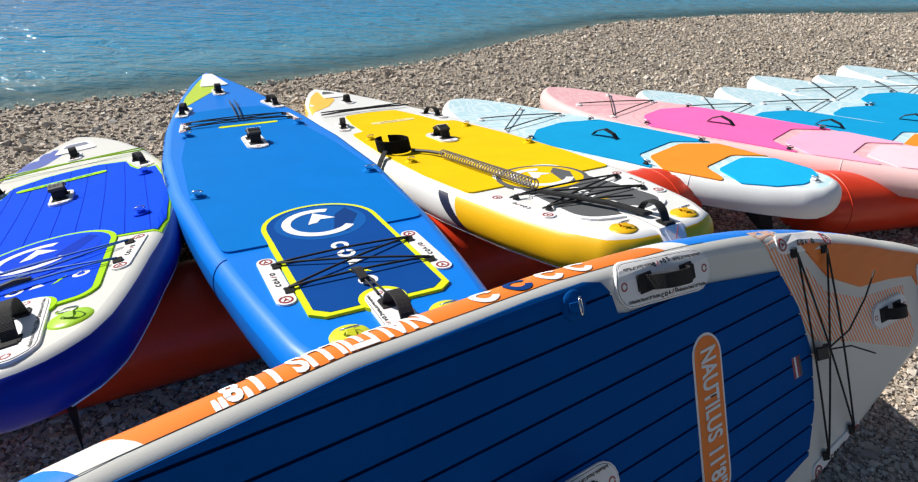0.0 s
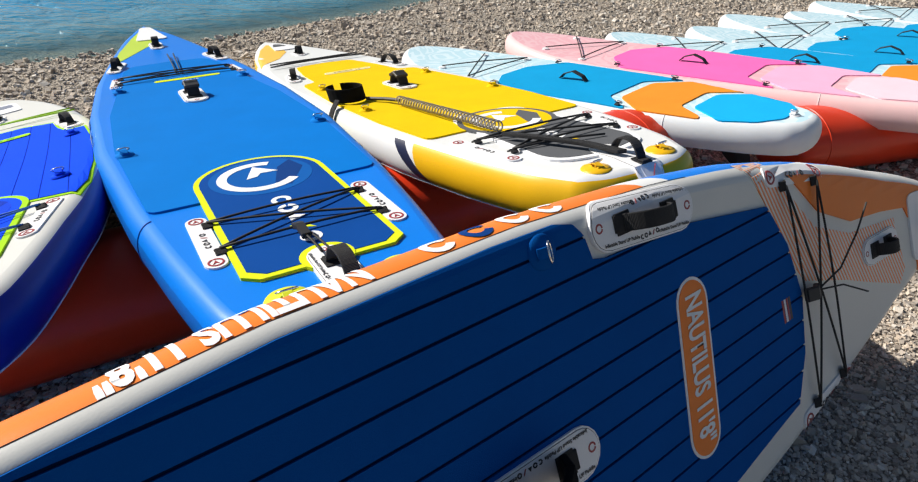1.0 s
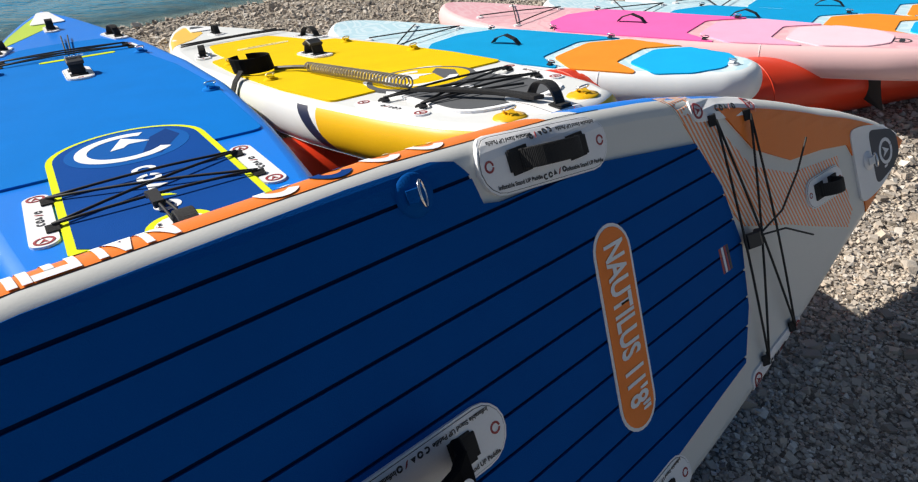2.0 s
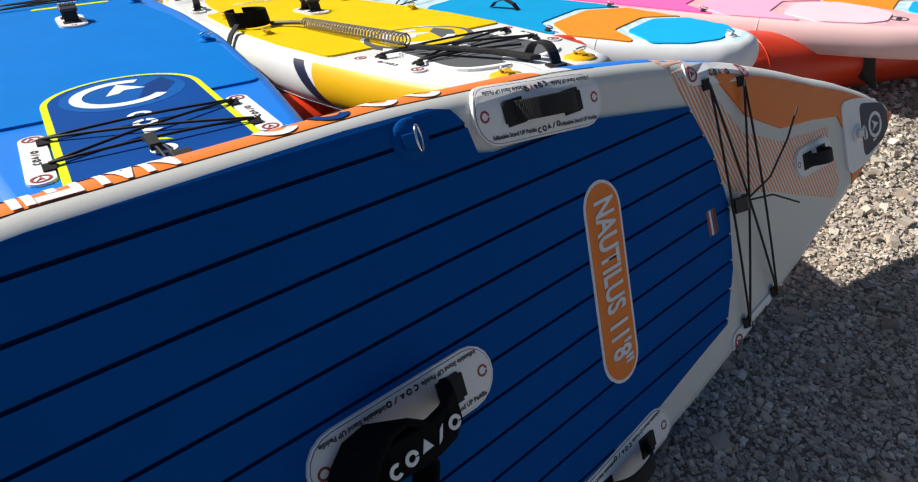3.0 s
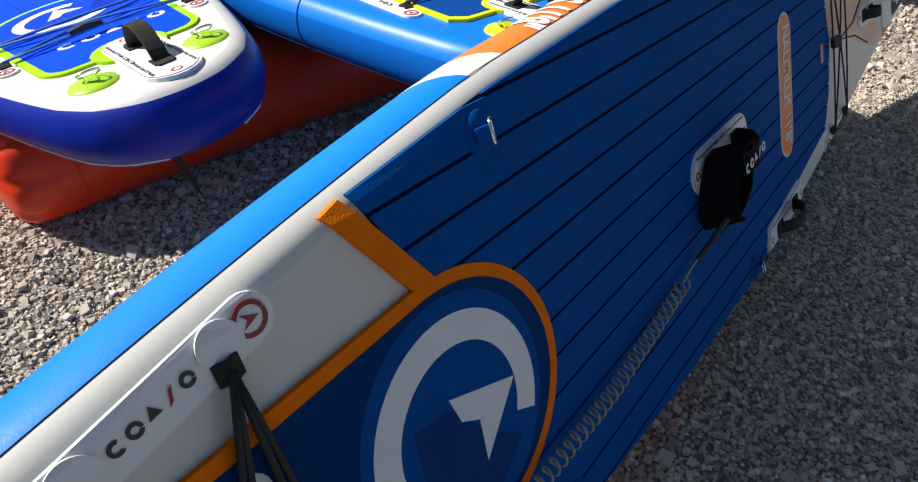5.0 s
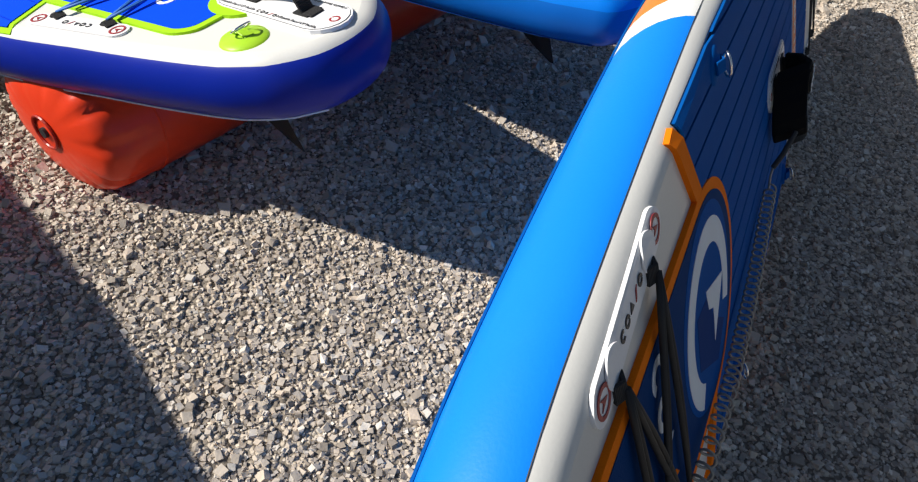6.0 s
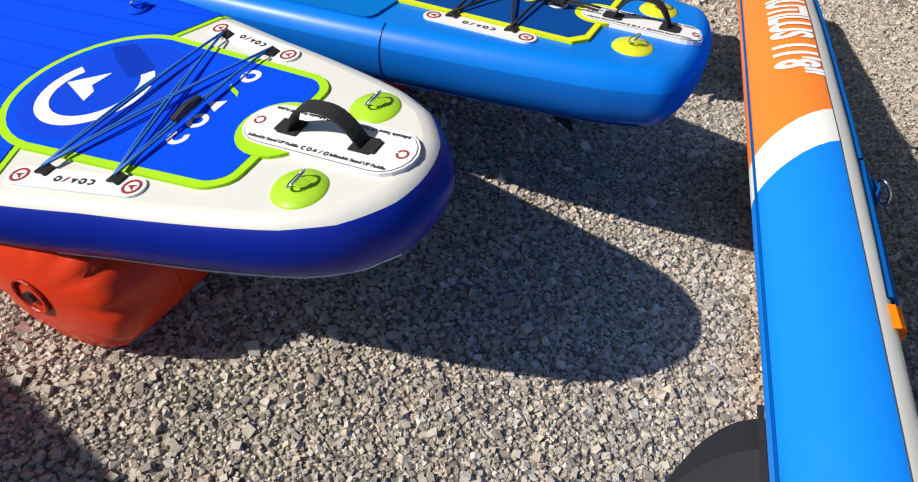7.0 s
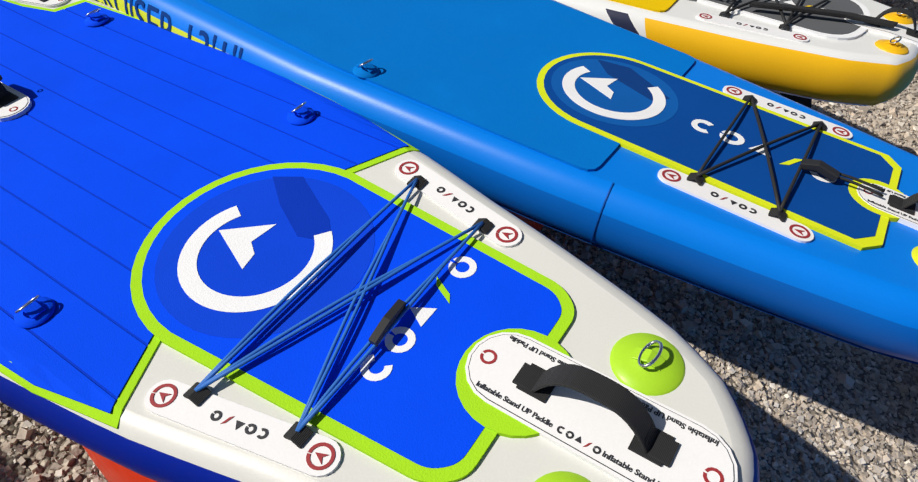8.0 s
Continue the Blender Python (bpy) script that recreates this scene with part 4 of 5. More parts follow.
# --- upright blue board on its side, deck to the path ---
def upright_board():
    h = Hull(-1.95, 1.92, ((0, 0), (0.005, 0.1), (0.02, 0.17), (0.05, 0.22), (0.105, 0.29), (0.19, 0.355), (0.3, 0.425), (0.4, 0.455), (0.525, 0.456), (0.63, 0.435), (0.705, 0.402), (0.775, 0.348), (0.885, 0.222), (0.946, 0.14), (0.985, 0.06), (1, 0)), 0.09, 0.7)
    warm, azure, amber = (0.68, 0.68, 0.65), (0.006, 0.22, 0.82), (0.86, 0.22, 0.03)
    rail = striped("orange_rail", azure, ((-0.785, -0.70, -0.73, (0.78, 0.79, 0.78)), (-0.70, 0.47, -0.73, amber), (0.47, 0.56, -0.73, (0.78, 0.79, 0.78)), (1.3, 3, 1.0, amber)), (-0.023, warm))
    root = board_body(h, "blue and orange paddleboard standing on its side, leaning back", GREY_WHITE, rail, vinyl("azure_bottom", (0.01, 0.2, 0.7)), OCEAN)
    top = [(-1.085, 0.35), (-0.8, 0.388), (-0.4, 0.42), (0.0, 0.428), (0.15, 0.425), (0.19, 0.414), (0.212, 0.385), (0.222, 0.335), (0.26, 0.326), (0.53, 0.318), (0.86, 0.268), (0.925, 0.15), (0.955, 0.0)]
    poly = top + [(x, -y) for x, y in reversed(top[:-1])] + [(-1.02, -0.2), (-1.02, 0.2)]
    # dark sheet below the strips: the grooves' shade is put into its colour
    sheet("pad_base", poly, 0.0, 0.0025, OCEAN_GROOVE_SHADE, root, h)
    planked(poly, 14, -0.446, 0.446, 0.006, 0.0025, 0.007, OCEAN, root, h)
    # orange edging and rear pad
    for s in (1, -1):
        sheet("orange_band", [(-1.13, 0.342 * s), (-1.098, 0.35 * s), (-1.005, 0.2 * s), (-1.035, 0.185 * s)], 0.0, 0.0085, ORANGE_FOAM, root, h, "orange foam edging")
    def tomb(g):
        arc = [(-1.03 + (0.222 + g) * math.cos(radians(a)), -0.01 + (0.203 + g) * math.sin(radians(a))) for a in range(-90, 91, 6)]
        return arc + [(-1.6 - g, 0.165 + g), (-1.66 - g, 0.12 + g), (-1.66 - g, -0.14 - g), (-1.6 - g, -0.185 - g)]
    sheet("rear_pad_border", tomb(0.008), 0.0, 0.0088, ORANGE_FOAM, root, h, "orange foam edging")
    sheet("rear_pad", tomb(-0.012), 0.0088, 0.0098, OCEAN_DEEP, root, h, "deep blue foam tail pad")
    sheet("logo_disc", disc(-1.035, -0.01, 0.182, 40), 0.0098, 0.0103, OCEAN, root, h)
    sheet("logo_arm", [(-1.0, -0.06), (-0.93, -0.12), (-1.0, -0.16), (-1.13, -0.07), (-1.12, 0.03), (-1.05, 0.02)], 0.0103, 0.0107, NAVY, root, h)
    wordmark_c(-1.036, -0.02, 0.164, root, h, 0.0113, LETTER, width=0.27)
    brand_mark(-1.33, 0.12, 0.058, -90, LETTER, root, h, 0.0106, accent=ORANGE_FOAM)
    for s in (1, -1):
        d_ring(-0.845, 0.338 * s, root, h, OCEAN, 0.034, 0.016, 90, 0.005)
        d_ring(0.098, 0.388 * s, root, h, OCEAN, 0.034, 0.016, 90, 0.007)
        cleat_patch(-1.25, 0.288 * s, -1.485, 0.234 * s, ((-1.292, 0.255 * s), (-1.447, 0.216 * s)), root, h, 0.028)
        for x, y in ((-1.288, 0.281 * s), (-1.445, 0.245 * s)):
            sheet("clear_cap", disc(x, y, 0.026), 0.005, 0.0075, PATCH, root, h)
        carry_handle(0.282, 0.511, 0.372 * s, root, h, 0.042, 0.036, 0.052, True, -0.022 * s, base=0.002)
        cleat_patch(0.90, 0.333 * s, 1.13, 0.299 * s, ((0.945, 0.3 * s), (1.095, 0.278 * s)), root, h, 0.026)
    l1, l2, r1, r2 = (-1.292, 0.255), (-1.447, 0.216), (-1.292, -0.255), (-1.447, -0.216)
    cords([(l1, r1), (l1, r2), (l2, r1), (l2, r2)], root, h, CORD, 0.0045, double=0.006)
    a1, a2, b1, b2 = (0.945, 0.3), (1.095, 0.278), (0.945, -0.3), (1.095, -0.278)
    cords([(a1, b1), (a1, b2), (a2, b1), (a2, b2)], root, h, CORD, 0.003)
    part("cord_lock", strap([(0.955, 0.0, 0.022), (0.985, -0.002, 0.034), (1.015, -0.004, 0.022)], 0.036, 0.016, (0, 1, 0)), RUBBER, root, "black cord lock with loose ends")
    part("cord_end", tube([(1.0, 0.0, 0.03), (1.1, 0.03, 0.05), (1.2, 0.10, 0.06), (1.26, 0.17, 0.07)], 0.0026, 5), CORD, root)
    part("cord_end", tube([(1.0, 0.0, 0.03), (1.08, -0.01, 0.06), (1.17, -0.06, 0.08)], 0.0026, 5), CORD, root)
    # name plaque
    sheet("plaque", capsule(0.455, -0.148, 0.495, 0.148, 0.057, 12), 0.007, 0.0085, LETTER, root, h, "orange plaque with white border and lettering")
    sheet("plaque_face", capsule(0.455, -0.148, 0.495, 0.148, 0.050, 12), 0.0085, 0.0095, ORANGE, root, h)
    word = "NAUTILUS 11'8''"
    w = text_width(word, 0.058)
    letters(word, 0.058, LETTER, root, lambda x, y: Vector((0.472 + y - 0.13 * x * 0.34 / w, 0.17 - x * 0.34 / w, h.surf(0.455) + 0.0106)), bold=0.0022)
    for k, mat in enumerate((RED_INK, LETTER, RED_INK, INK)):
        sheet("tag_print", [(0.852 + 0.011 * k, 0.02), (0.86 + 0.011 * k, 0.02), (0.86 + 0.011 * k, -0.04), (0.852 + 0.011 * k, -0.04)], 0.007, 0.0078, mat, root, h)
    # nose print
    edge = [(x, h.half(x) - 0.042) for x in np.linspace(0.97, 1.86, 36)]
    orange = edge + [(1.88, 0.0), (1.6, 0.0), (1.56, 0.075), (1.42, 0.10), (1.26, 0.117), (1.10, 0.19), (1.0, 0.30)]
    sheet("nose_print", orange[::-1], 0.0, 0.005, ORANGE, root, h, "orange printed nose")
    low = [(x, -h.half(x) + 0.042) for x in np.linspace(1.6, 1.86, 12)]
    sheet("nose_print", low + [(1.88, 0.0), (1.6, 0.0)], 0.0, 0.005, ORANGE, root, h)
    hatch = [(0.80, 0.39), (0.93, 0.37), (0.97, 0.28), (1.075, 0.155), (1.25, 0.085), (1.5, 0.06), (1.53, -0.11), (1.49, -0.15), (1.3, -0.08), (1.2, -0.04), (0.985, 0.03), (0.925, 0.12), (0.86, 0.28)]
    sheet("nose_hatching", hatch[::-1], 0.0, 0.002, hatched("orange_hatching", warm, (0.84, 0.24, 0.05), 0.014, 0.42), root, h)
    carry_handle(1.34, 1.46, 0.0, root, h, 0.04, 0.036, 0.042, False)
    sheet("nose_patch", rounded([(1.58, 0.11), (1.66, 0.105), (1.86, 0.06), (1.86, -0.06), (1.66, -0.105), (1.58, -0.11)], 0.03), 0.002, 0.0085, PATCH, root, h, "white nose patch with grey emblem")
    sheet("nose_emblem", rounded([(1.68, 0.085), (1.84, 0.05), (1.84, -0.05), (1.68, -0.085)], 0.03), 0.0085, 0.0093, foam("grey_emblem", (0.12, 0.12, 0.13)), root, h)
    ring_mark(1.76, 0.0, 0.04, LETTER, root, h, 0.0103)
    d_ring(1.655, 0.0, root, h, PATCH, 0.03, 0.016, 90, 0.006)
    # lettering and marks on the upper side wall, read from behind
    w = text_width(word, 0.06)
    letters(word, 0.06, LETTER, root, lambda x, y: h.rail(-0.215 - x * 0.40 / w, -14 + 52 * y / 0.06, 1, 0.0015), bold=0.0035, cuts=7)
    for k in range(4):
        x = 0.19 - 0.088 * k
        pts = [h.rail(x + 0.032 * math.cos(t), 14 + 25 * math.sin(t), 1, 0.0015) for t in np.linspace(0.5, 5.9, 18)]
        inner = [h.rail(x + 0.016 * math.cos(t), 14 + 12.5 * math.sin(t), 1, 0.0015) for t in np.linspace(0.5, 5.9, 18)]
        part("brand_mark", (pts + inner, [(i, i + 1, i + 19, i + 18) for i in range(17)]), NAVY if k == 2 else LETTER, root)
    line = [h.rail(x, 43, 1, 0.0004) for x in np.linspace(-1.9, 0.6, 60)]
    part("pin_line", tube(line, 0.0008, 4), INK, root)
    fin(-1.085, root, h, 0.17)
    # handle in the middle
    carry_handle(-0.167, 0.078, 0.0, root, h, 0.068, 0.04, 0.052, True, 0.0, base=0.006)
    part("grip_sleeve", strap([(0.018, 0.008, 0.03), (0.0, 0.008, 0.066), (-0.03, 0.003, 0.086), (-0.06, 0.0, 0.091), (-0.1, 0.0, 0.091), (-0.13, 0.0, 0.086), (-0.152, 0.0, 0.06), (-0.16, 0.0, 0.03)], 0.056, 0.016, (0.0, 1, 0.0)), NEOPRENE, root, "black padded grip sleeve with white mark")
    brand_mark(-0.135, -0.006, 0.0235, 6, LETTER, root, h, 0.1008)
    m = frame_of((0.758, 0.6515, -0.0323), (0.5888, -0.6622, 0.4634), (0.3693, 1.0127, 0.4775))
    root.matrix_world = m
    leash = tagged(new("leash"), "black coiled ankle leash hung from the middle handle", "leash")
    part("cuff", strap([(-0.085, 0.02, 0.062), (-0.11, 0.038, 0.06), (-0.142, 0.032, 0.058), (-0.168, 0.008, 0.056), (-0.19, -0.025, 0.055), (-0.205, -0.062, 0.055), (-0.205, -0.092, 0.055), (-0.19, -0.116, 0.055), (-0.172, -0.122, 0.055)], 0.084, 0.011, (0.42, 0.12, 0.88)), NEOPRENE, leash, "black padded ankle cuff")
    part("cuff_band", strap([(-0.185, -0.118, 0.055), (-0.155, -0.119, 0.055), (-0.115, -0.102, 0.057), (-0.08, -0.078, 0.06), (-0.068, -0.05, 0.06), (-0.075, -0.015, 0.06), (-0.09, 0.01, 0.06)], 0.05, 0.009, (0.25, 0.15, 0.95)), NEOPRENE, leash)
    part("swivel", tube([(-0.205, -0.095, 0.07), (-0.25, -0.135, 0.045), (-0.27, -0.165, 0.022)], 0.007, 8), RUBBER, leash)
    part("lead", tube([(-0.27, -0.165, 0.022), (-0.31, -0.17, 0.02), (-0.36, -0.175, 0.022)], 0.0028, 6), COIL, leash)
    coil = []
    turns = 44
    path = [Vector((-0.36, -0.175, 0.026)), Vector((-0.7, -0.205, 0.03)), Vector((-1.02, -0.20, 0.032)), Vector((-1.46, -0.11, 0.032))]
    n = turns * 12
    for k in range(n + 1):
        q = k / n * 3
        i = min(int(q), 2)
        c = path[i].lerp(path[i + 1], q - i)
        a = math.tau * turns * k / n
        coil.append(c + Vector((0, 0.0135 * math.cos(a), 0.0135 * math.sin(a))))
    part("coil", tube(coil, 0.0026, 5), COIL, leash, "smoky coiled plastic cord", smooth=True)
    part("lead_end", tube([(-1.46, -0.11, 0.03), (-1.6, -0.06, 0.02), (-1.68, -0.02, 0.012)], 0.006, 6), RUBBER, leash)
    leash.matrix_world = m
    return root


# --- pale boards with printed noses and chevron pads ---
def chevron_board(tail, nose, skin, side, main, second, third, label):
    h = Hull(tail, nose, ((0, 0), (0.006, 0.09), (0.03, 0.16), (0.08, 0.22), (0.17, 0.285), (0.3, 0.35), (0.5, 0.415), (0.68, 0.41), (0.8, 0.365), (0.89, 0.29), (0.95, 0.2), (0.985, 0.11), (1, 0)), 0.06, nose * 0.3)
    k = (nose - tail) / 3.0
    root = board_body(h, label, skin, side, side, side)
    def both(half):
        return rounded(half + [(x, -y) for x, y in reversed(half)], 0.03, 3)
    def sc(pts):
        return [(x * k, y) for x, y in pts]
    sheet("pad_front", both(sc([(0.48, 0.12), (0.32, 0.34), (-0.58, 0.315), (-0.38, 0.17)])), 0.0, 0.006, main, root, h)
    sheet("pad_middle", both(sc([(-0.45, 0.16), (-0.64, 0.305), (-0.98, 0.255), (-0.80, 0.14)])), 0.0, 0.006, second, root, h)
    sheet("pad_rear", both(sc([(-0.87, 0.13), (-1.05, 0.24), (-1.24, 0.18), (-1.32, 0.08)])), 0.0, 0.006, third, root, h)
    part("grip", strap([(x, 0.0, 0.01 + z) for x, z in ((-0.085, 0.0), (-0.06, 0.025), (0.0, 0.045), (0.06, 0.025), (0.085, 0.0))], 0.036, 0.006, (0, 1, 0)), RUBBER, root, "black webbing grip")
    sheet("tail_emblem", arc_band(tail + 0.24, 0.0, 0.035, 0.042, 0, 350), 0.0, 0.002, INK, root, h)
    sheet("tail_print", capsule(tail + 0.24, -0.015, tail + 0.24, 0.015, 0.012), 0.0, 0.002, INK, root, h)
    d_ring(tail + 0.12, 0.0, root, h, PATCH, 0.03, 0.014)
    cords([((0.95 * k, 0.2), (0.62 * k, -0.28)), ((0.62 * k, 0.28), (0.95 * k, -0.2)), ((0.62 * k, 0.28), (0.62 * k, -0.28))], root, h, CORD, 0.004)
    for s in (1, -1):
        for x in (0.95, 0.62):
            sheet("cord_anchor", disc(x * k, (0.2 if x > 0.8 else 0.28) * s, 0.022), 0.0, 0.008, PATCH, root, h)
        d_ring(0.36 * k, 0.3 * s, root, h, None)
        d_ring(-0.52 * k, 0.29 * s, root, h, None)
    part("tail_seam", tube([h.rail(-0.8 * k, p, 1, 0.001) for p in range(88, -90, -8)], 0.0016, 4), PATCH, root)
    fin(tail + 0.35, root, h, 0.2)
    return root


# ---- build the row ----
white_blue_board()
blue_board()
yellow_board()
upright_board()
ICE = swirled("ice_blue_print", (0.52, 0.74, 0.82), (0.68, 0.84, 0.9))
PINK = swirled("pink_print", (0.85, 0.46, 0.5), (0.88, 0.55, 0.58))
TEAL = foam("cyan_blue_foam", (0.006, 0.31, 0.62))
CYAN = foam("bright_cyan_foam", (0.01, 0.4, 0.78))
TANGERINE = foam("tangerine_foam", (0.82, 0.27, 0.03))
SNOW = vinyl("snow_vinyl", (0.76, 0.8, 0.82))
ROSE = vinyl("rose_vinyl", (0.85, 0.56, 0.56))
MAGENTA = foam("magenta_foam", (0.88, 0.15, 0.45))
BLUSH = foam("blush_foam", (0.86, 0.42, 0.6))
PETAL = foam("petal_foam", (0.86, 0.6, 0.68))
LEAN_U, LEAN_N = (-1.18, 0.954, -0.14), (-0.0742, 0.0636, 0.995)
short = chevron_board(-1.3, 1.36, ICE, SNOW, TEAL, TANGERINE, CYAN, "short pale blue paddleboard with blue, orange and cyan pads")
short.matrix_world = frame_of((-1.03, 0.928, -0.15), (-0.09, 0.078, 0.993), (0.789, 3.808, 0.29))
pink = chevron_board(-1.62, 1.43, PINK, ROSE, MAGENTA, BLUSH, PETAL, "pink swirl-printed paddleboard with magenta and blush pads")
pink.matrix_world = frame_of(LEAN_U, LEAN_N, (1.598, 4.281, 0.28))
pale = chevron_board(-1.62, 1.43, ICE, SNOW, TEAL, TANGERINE, CYAN, "pale blue swirl-printed paddleboard with blue, orange and cyan pads")
spots = ((2.36, 4.43, 0.27), (3.06, 4.72, 0.27), (3.48, 5.2, 0.27), (4.13, 5.42, 0.27), (4.55, 5.87, 0.28))
pale.matrix_world = frame_of(LEAN_U, LEAN_N, spots[0])
for p in spots[1:]:
    copy_thing(pale, frame_of(LEAN_U, LEAN_N, p))
# stand-in board on its side, added outside the view to shade the gravel
shade_board_hull = Hull(-1.6, 1.6, ((0, 0), (0.01, 0.14), (0.05, 0.26), (0.15, 0.4), (0.35, 0.48), (0.6, 0.48), (0.8, 0.38), (0.93, 0.2), (1, 0)), 0.08, 0.5)
shade_board = board_body(shade_board_hull, "unseen white paddleboard on its side, added to shade the gravel", WHITE, SNOW, SNOW, SNOW)
fin(-1.2, shade_board, shade_board_hull)
carry_handle(-0.1, 0.1, 0.0, shade_board, shade_board_hull, wordy=False)
shade_board.matrix_world = frame_of((-0.3, 0.954, 0), (0.943, 0.297, 0.15), (-2.43, 1.10, 0.5))


# ---- red inflated rolls under the tails ----
def roll(a, b, r, label):
    a, b = Vector(a), Vector(b)
    d = (b - a).normalized()
    side = Vector((0, 0, 1)).cross(d)
    L = (b - a).length
    root = tagged(new("inflatable_roll"), label, "inflatable roll", "red rolls under the boards")
    v, f = [], []
    n, m = 30, 84
    prof = [(-0.02, 0.05), (-0.014, 0.5), (0.0, 0.8), (0.012, 0.9), (0.032, 0.965), (0.07, 0.99), (0.16, 1.0)]
    xs = [(x, q) for x, q in prof] + [(0.16 + (L - 0.32) * k / n, 1.0) for k in range(1, n)] + [(L - x, q) for x, q in reversed(prof)]
    for x, q in xs:
        for k in range(m):
            w = math.tau * k / m
            pleat = 1 - 0.075 * max(0.0, math.sin(w * 13 + 2 * math.sin(3 * w))) ** 3 * (1 if 0.6 < q < 0.98 else 0.35 if q < 1 else 0)
            y, z = r * 1.2 * q * pleat * math.cos(w), r * q * pleat * math.sin(w)
            if z < -0.86 * r:
                z = -0.86 * r
            v.append((x, y, z + 0.86 * r))
    for i in range(len(xs) - 1):
        f += [(i * m + k, i * m + (k + 1) % m, (i + 1) * m + (k + 1) % m, (i + 1) * m + k) for k in range(m)]
    f += [tuple(range(m))[::-1], tuple((len(xs) - 1) * m + k for k in range(m))]
    part("body", (v, [q[::-1] for q in f]), RED_VINYL, root, smooth=True)
    for x in (-0.022, L + 0.022):
        loop = [(x, 0.045 * math.cos(w), 0.86 * r + 0.045 * math.sin(w)) for w in np.linspace(0, math.tau, 24, endpoint=False)]
        part("valve_ring", tube(loop, 0.004, 6, True), vinyl("dark_red_vinyl", (0.35, 0.02, 0.01)), root)
        part("valve", tube([(x - 0.006, 0, 0.86 * r), (x + 0.006, 0, 0.86 * r)], 0.014, 16), RUBBER, root)
    for q in (0.16, L - 0.16):
        part("seam", tube([(q, r * 1.203 * math.cos(w), max(r * 1.004 * math.sin(w), -0.855 * r) + 0.86 * r) for w in np.linspace(0, math.tau, 40, endpoint=False)], 0.003, 5, True), RED_VINYL, root)
    root.matrix_world = frame_of(d, (0, 0, 1), a)
    return root


roll((-1.48, 1.49, 0), (1.10, 3.25, 0), 0.192, "red inflated vinyl roll lying on gravel under the tails")
roll((1.8, 3.38, 0), (4.6, 4.38, 0), 0.17, "long red inflated vinyl roll under the pale boards")


# ---- ground, water, gravel ----
SHORE = ((-60, -38), (-20, -8.6), (-8, 0.6), (-3.75, 4.42), (-2.95, 5.05), (-1.9, 5.8), (-0.7, 6.95), (0.6, 8.75), (1.75, 10.1), (4.4, 11.8), (7.5, 13.2), (10.2, 14.4), (20, 17.5), (60, 26), (300, 60))


def shore_distance(x, y):
    """Metres to the waterline: land positive, sea negative."""
    best = np.full(x.shape, 1e9)
    sign = np.ones(x.shape)
    for (ax, ay), (bx, by) in zip(SHORE, SHORE[1:]):
        dx, dy = bx - ax, by - ay
        t = np.clip(((x - ax) * dx + (y - ay) * dy) / (dx * dx + dy * dy), 0, 1)
        d = np.hypot(x - ax - t * dx, y - ay - t * dy)
        s = np.sign(dy * (x - ax) - dx * (y - ay))
        sign = np.where(d < best, s, sign)
        best = np.minimum(best, d)
    return best * sign


def ground_height(x, y):
    d = shore_distance(x, y)
    z = -0.09 * np.clip(1 - d / 2.6, 0, 1) ** 1.5
    z = np.where(d < 0, -0.09 + 0.16 * d, z)
    return np.maximum(z, -6.0) + 0.006 * np.sin(x * 2.1 + 0.6) * np.cos(y * 1.7) * (d > 0)


def grid_object(name, xs, ys, height, material, label, drop=None, extra=None):
    gx, gy = np.meshgrid(xs, ys)
    z = height(gx, gy)
    nx, ny = len(xs), len(ys)
    co = np.stack((gx, gy, z), -1).reshape(-1, 3)
    i = np.arange(nx * ny).reshape(ny, nx)
    quads = np.stack((i[:-1, :-1], i[:-1, 1:], i[1:, 1:], i[1:, :-1]), -1).reshape(-1, 4)
    me = bpy.data.meshes.new(name)
    me.from_pydata(co.tolist(), [], quads.tolist())
    me.polygons.foreach_set("use_smooth", [True] * len(me.polygons))
    if extra is not None:
        at = me.attributes.new("depth", "FLOAT", "POINT")
        at.data.foreach_set("value", extra(gx, gy).reshape(-1).astype(np.float32))
    me.materials.append(material)
    return tagged(new(name, me), label, name, kind="structure")


def spaced(near0, near1, step, far):
    inner = list(np.arange(near0, near1 + 1e-6, step))
    out, q = [], step
    x = near1
    while x < far:
        q *= 1.5
        x += q
        out.append(x)
    low, q, x = [], step, near0
    while x > -far:
        q *= 1.5
        x -= q
        low.append(x)
    return np.array(low[::-1] + inner + out)


grid_object("ground", spaced(-8, 14, 0.2, 1500), spaced(-4, 18, 0.2, 1500), ground_height, gravel_material(), "grey-beige gravel beach sloping gently to the water")
grid_object("water", spaced(-12, 20, 0.4, 3000), spaced(-4, 30, 0.4, 3000), lambda x, y: np.full(x.shape, -0.085), water_material(), "rippled blue sea water, shallow and clear at the shore",
            extra=lambda x, y: np.clip(-shore_distance(x, y) / 6.0, 0, 1))


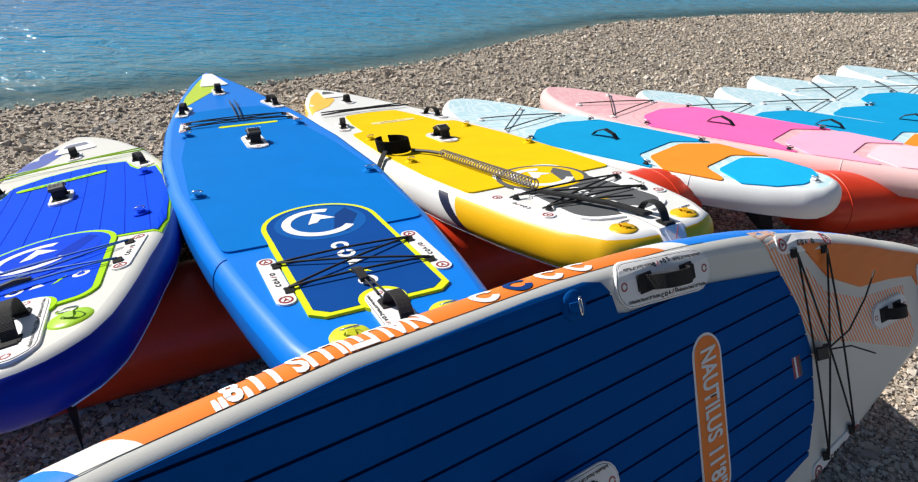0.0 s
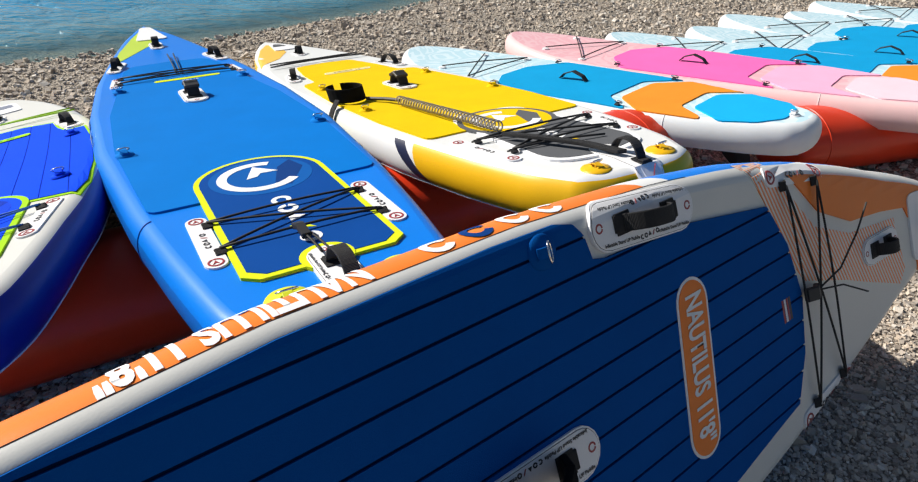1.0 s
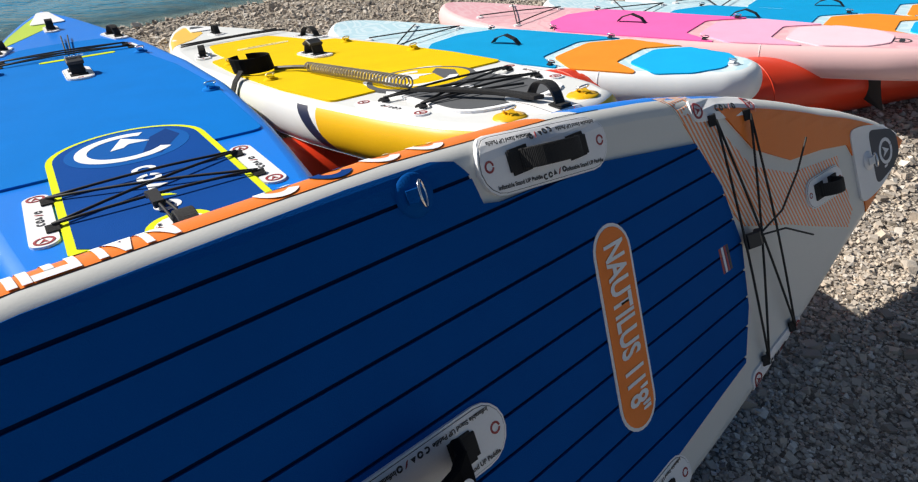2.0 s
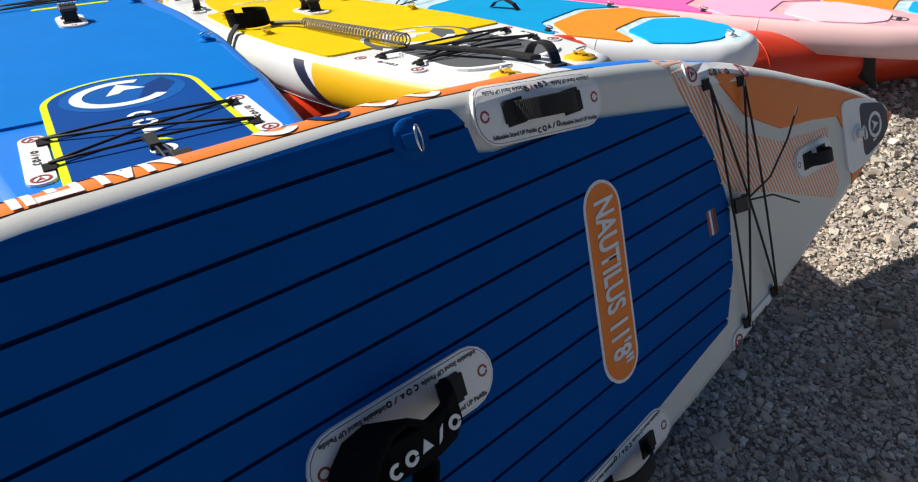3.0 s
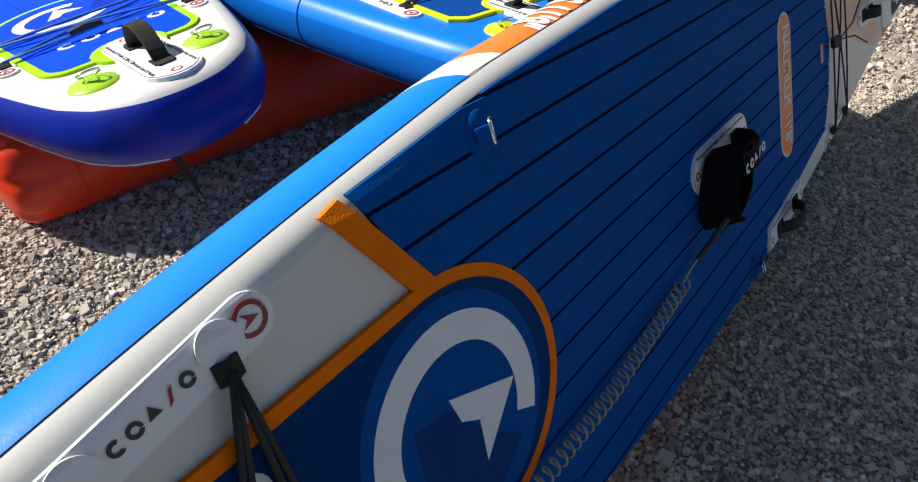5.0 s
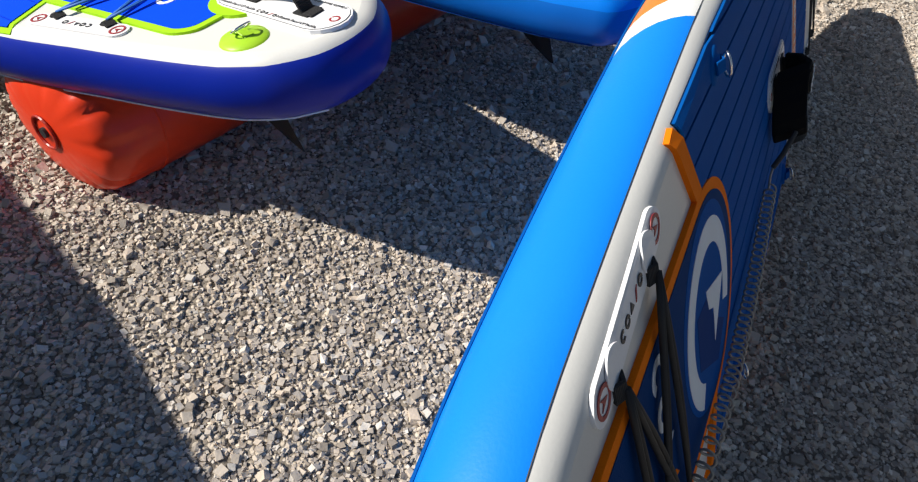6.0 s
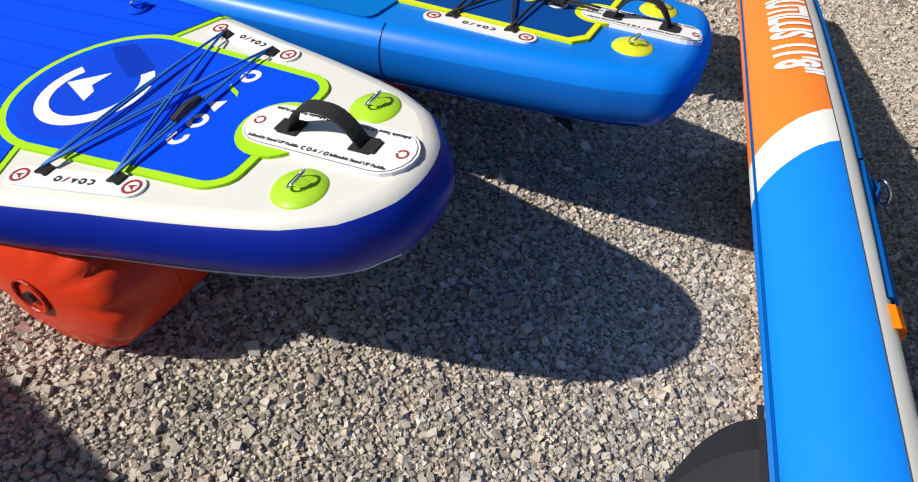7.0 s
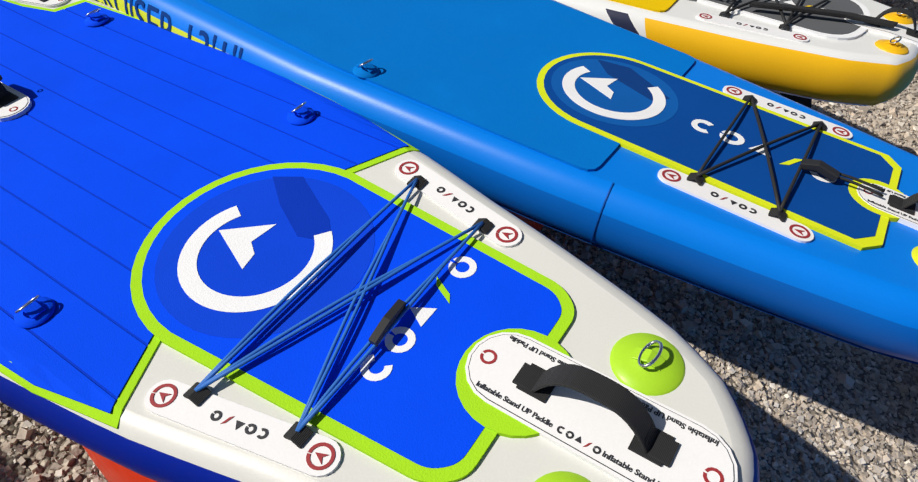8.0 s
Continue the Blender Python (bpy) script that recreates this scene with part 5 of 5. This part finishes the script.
def pebbles(name, count, area, size, seed, label):
    """Loose angular stones pressed into the beach, joined into one mesh."""
    rng = np.random.default_rng(seed)
    x, y = area(rng, count)
    keep = shore_distance(x, y) > 0.05
    x, y = x[keep], y[keep]
    n = len(x)
    base = np.array([(x, y, z) for x in (-1, 1) for y in (-1, 1) for z in (-1, 1)]) * 0.72
    tri = np.array([(0, 1, 3), (0, 3, 2), (4, 6, 7), (4, 7, 5), (0, 4, 5), (0, 5, 1), (2, 3, 7), (2, 7, 6), (0, 2, 6), (0, 6, 4), (1, 5, 7), (1, 7, 3)])
    v = base[None] * (1 + rng.uniform(-0.3, 0.22, (n, 8, 1))) + rng.uniform(-0.17, 0.17, (n, 8, 3))
    r = size(rng, n)
    v = v * np.stack((r, r * rng.uniform(0.65, 1, n), r * rng.uniform(0.5, 0.85, n)), -1)[:, None]
    a, tilt = rng.uniform(0, math.tau, n), rng.normal(0, 0.6, n)
    ct, st = np.cos(tilt)[:, None], np.sin(tilt)[:, None]
    v = np.stack((v[..., 0] * ct - v[..., 2] * st, v[..., 1], v[..., 0] * st + v[..., 2] * ct), -1)
    ca, sa = np.cos(a)[:, None], np.sin(a)[:, None]
    v = np.stack((v[..., 0] * ca - v[..., 1] * sa, v[..., 0] * sa + v[..., 1] * ca, v[..., 2]), -1)
    z = ground_height(x, y) + r * rng.uniform(-0.25, 0.5, n)
    v += np.stack((x, y, z), -1)[:, None]
    f = (tri[None] + 8 * np.arange(n)[:, None, None]).reshape(-1, 3)
    me = bpy.data.meshes.new(name)
    me.vertices.add(n * 8)
    me.vertices.foreach_set("co", v.reshape(-1).astype(np.float32))
    me.loops.add(len(f) * 3)
    me.loops.foreach_set("vertex_index", f.reshape(-1).astype(np.int32))
    me.polygons.add(len(f))
    me.polygons.foreach_set("loop_start", np.arange(0, len(f) * 3, 3, dtype=np.int32))
    me.polygons.foreach_set("use_smooth", [False] * len(f))
    me.update(calc_edges=True)
    me.materials.append(PEBBLE)
    return tagged(new(name, me), label, "gravel", kind="stuff")


PEBBLE = pebble_material()


def box_area(x0, x1, y0, y1, fade):
    """Even scatter in a stretch of the plan, thinning out round its edge."""
    def scatter(rng, n):
        x, y = rng.uniform(x0 - fade, x1 + fade, n), rng.uniform(y0 - fade, y1 + fade, n)
        out = np.hypot(np.maximum(np.maximum(x0 - x, x - x1), 0), np.maximum(np.maximum(y0 - y, y - y1), 0))
        keep = rng.uniform(0, 1, n) > out / fade
        return x[keep], y[keep]
    return scatter


pebbles("gravel", 165000, box_area(-2.1, 2.9, 0.0, 2.3, 0.35), lambda rng, n: np.clip(rng.lognormal(-5.1, 0.36, n), 0.0035, 0.024), 5, "loose grey and beige angular gravel")
pebbles("beach_gravel", 98000, box_area(-4.5, 7.0, 2.6, 11.5, 1.4), lambda rng, n: np.clip(rng.lognormal(-4.2, 0.3, n), 0.009, 0.04), 9, "beige beach pebbles down to the waterline")
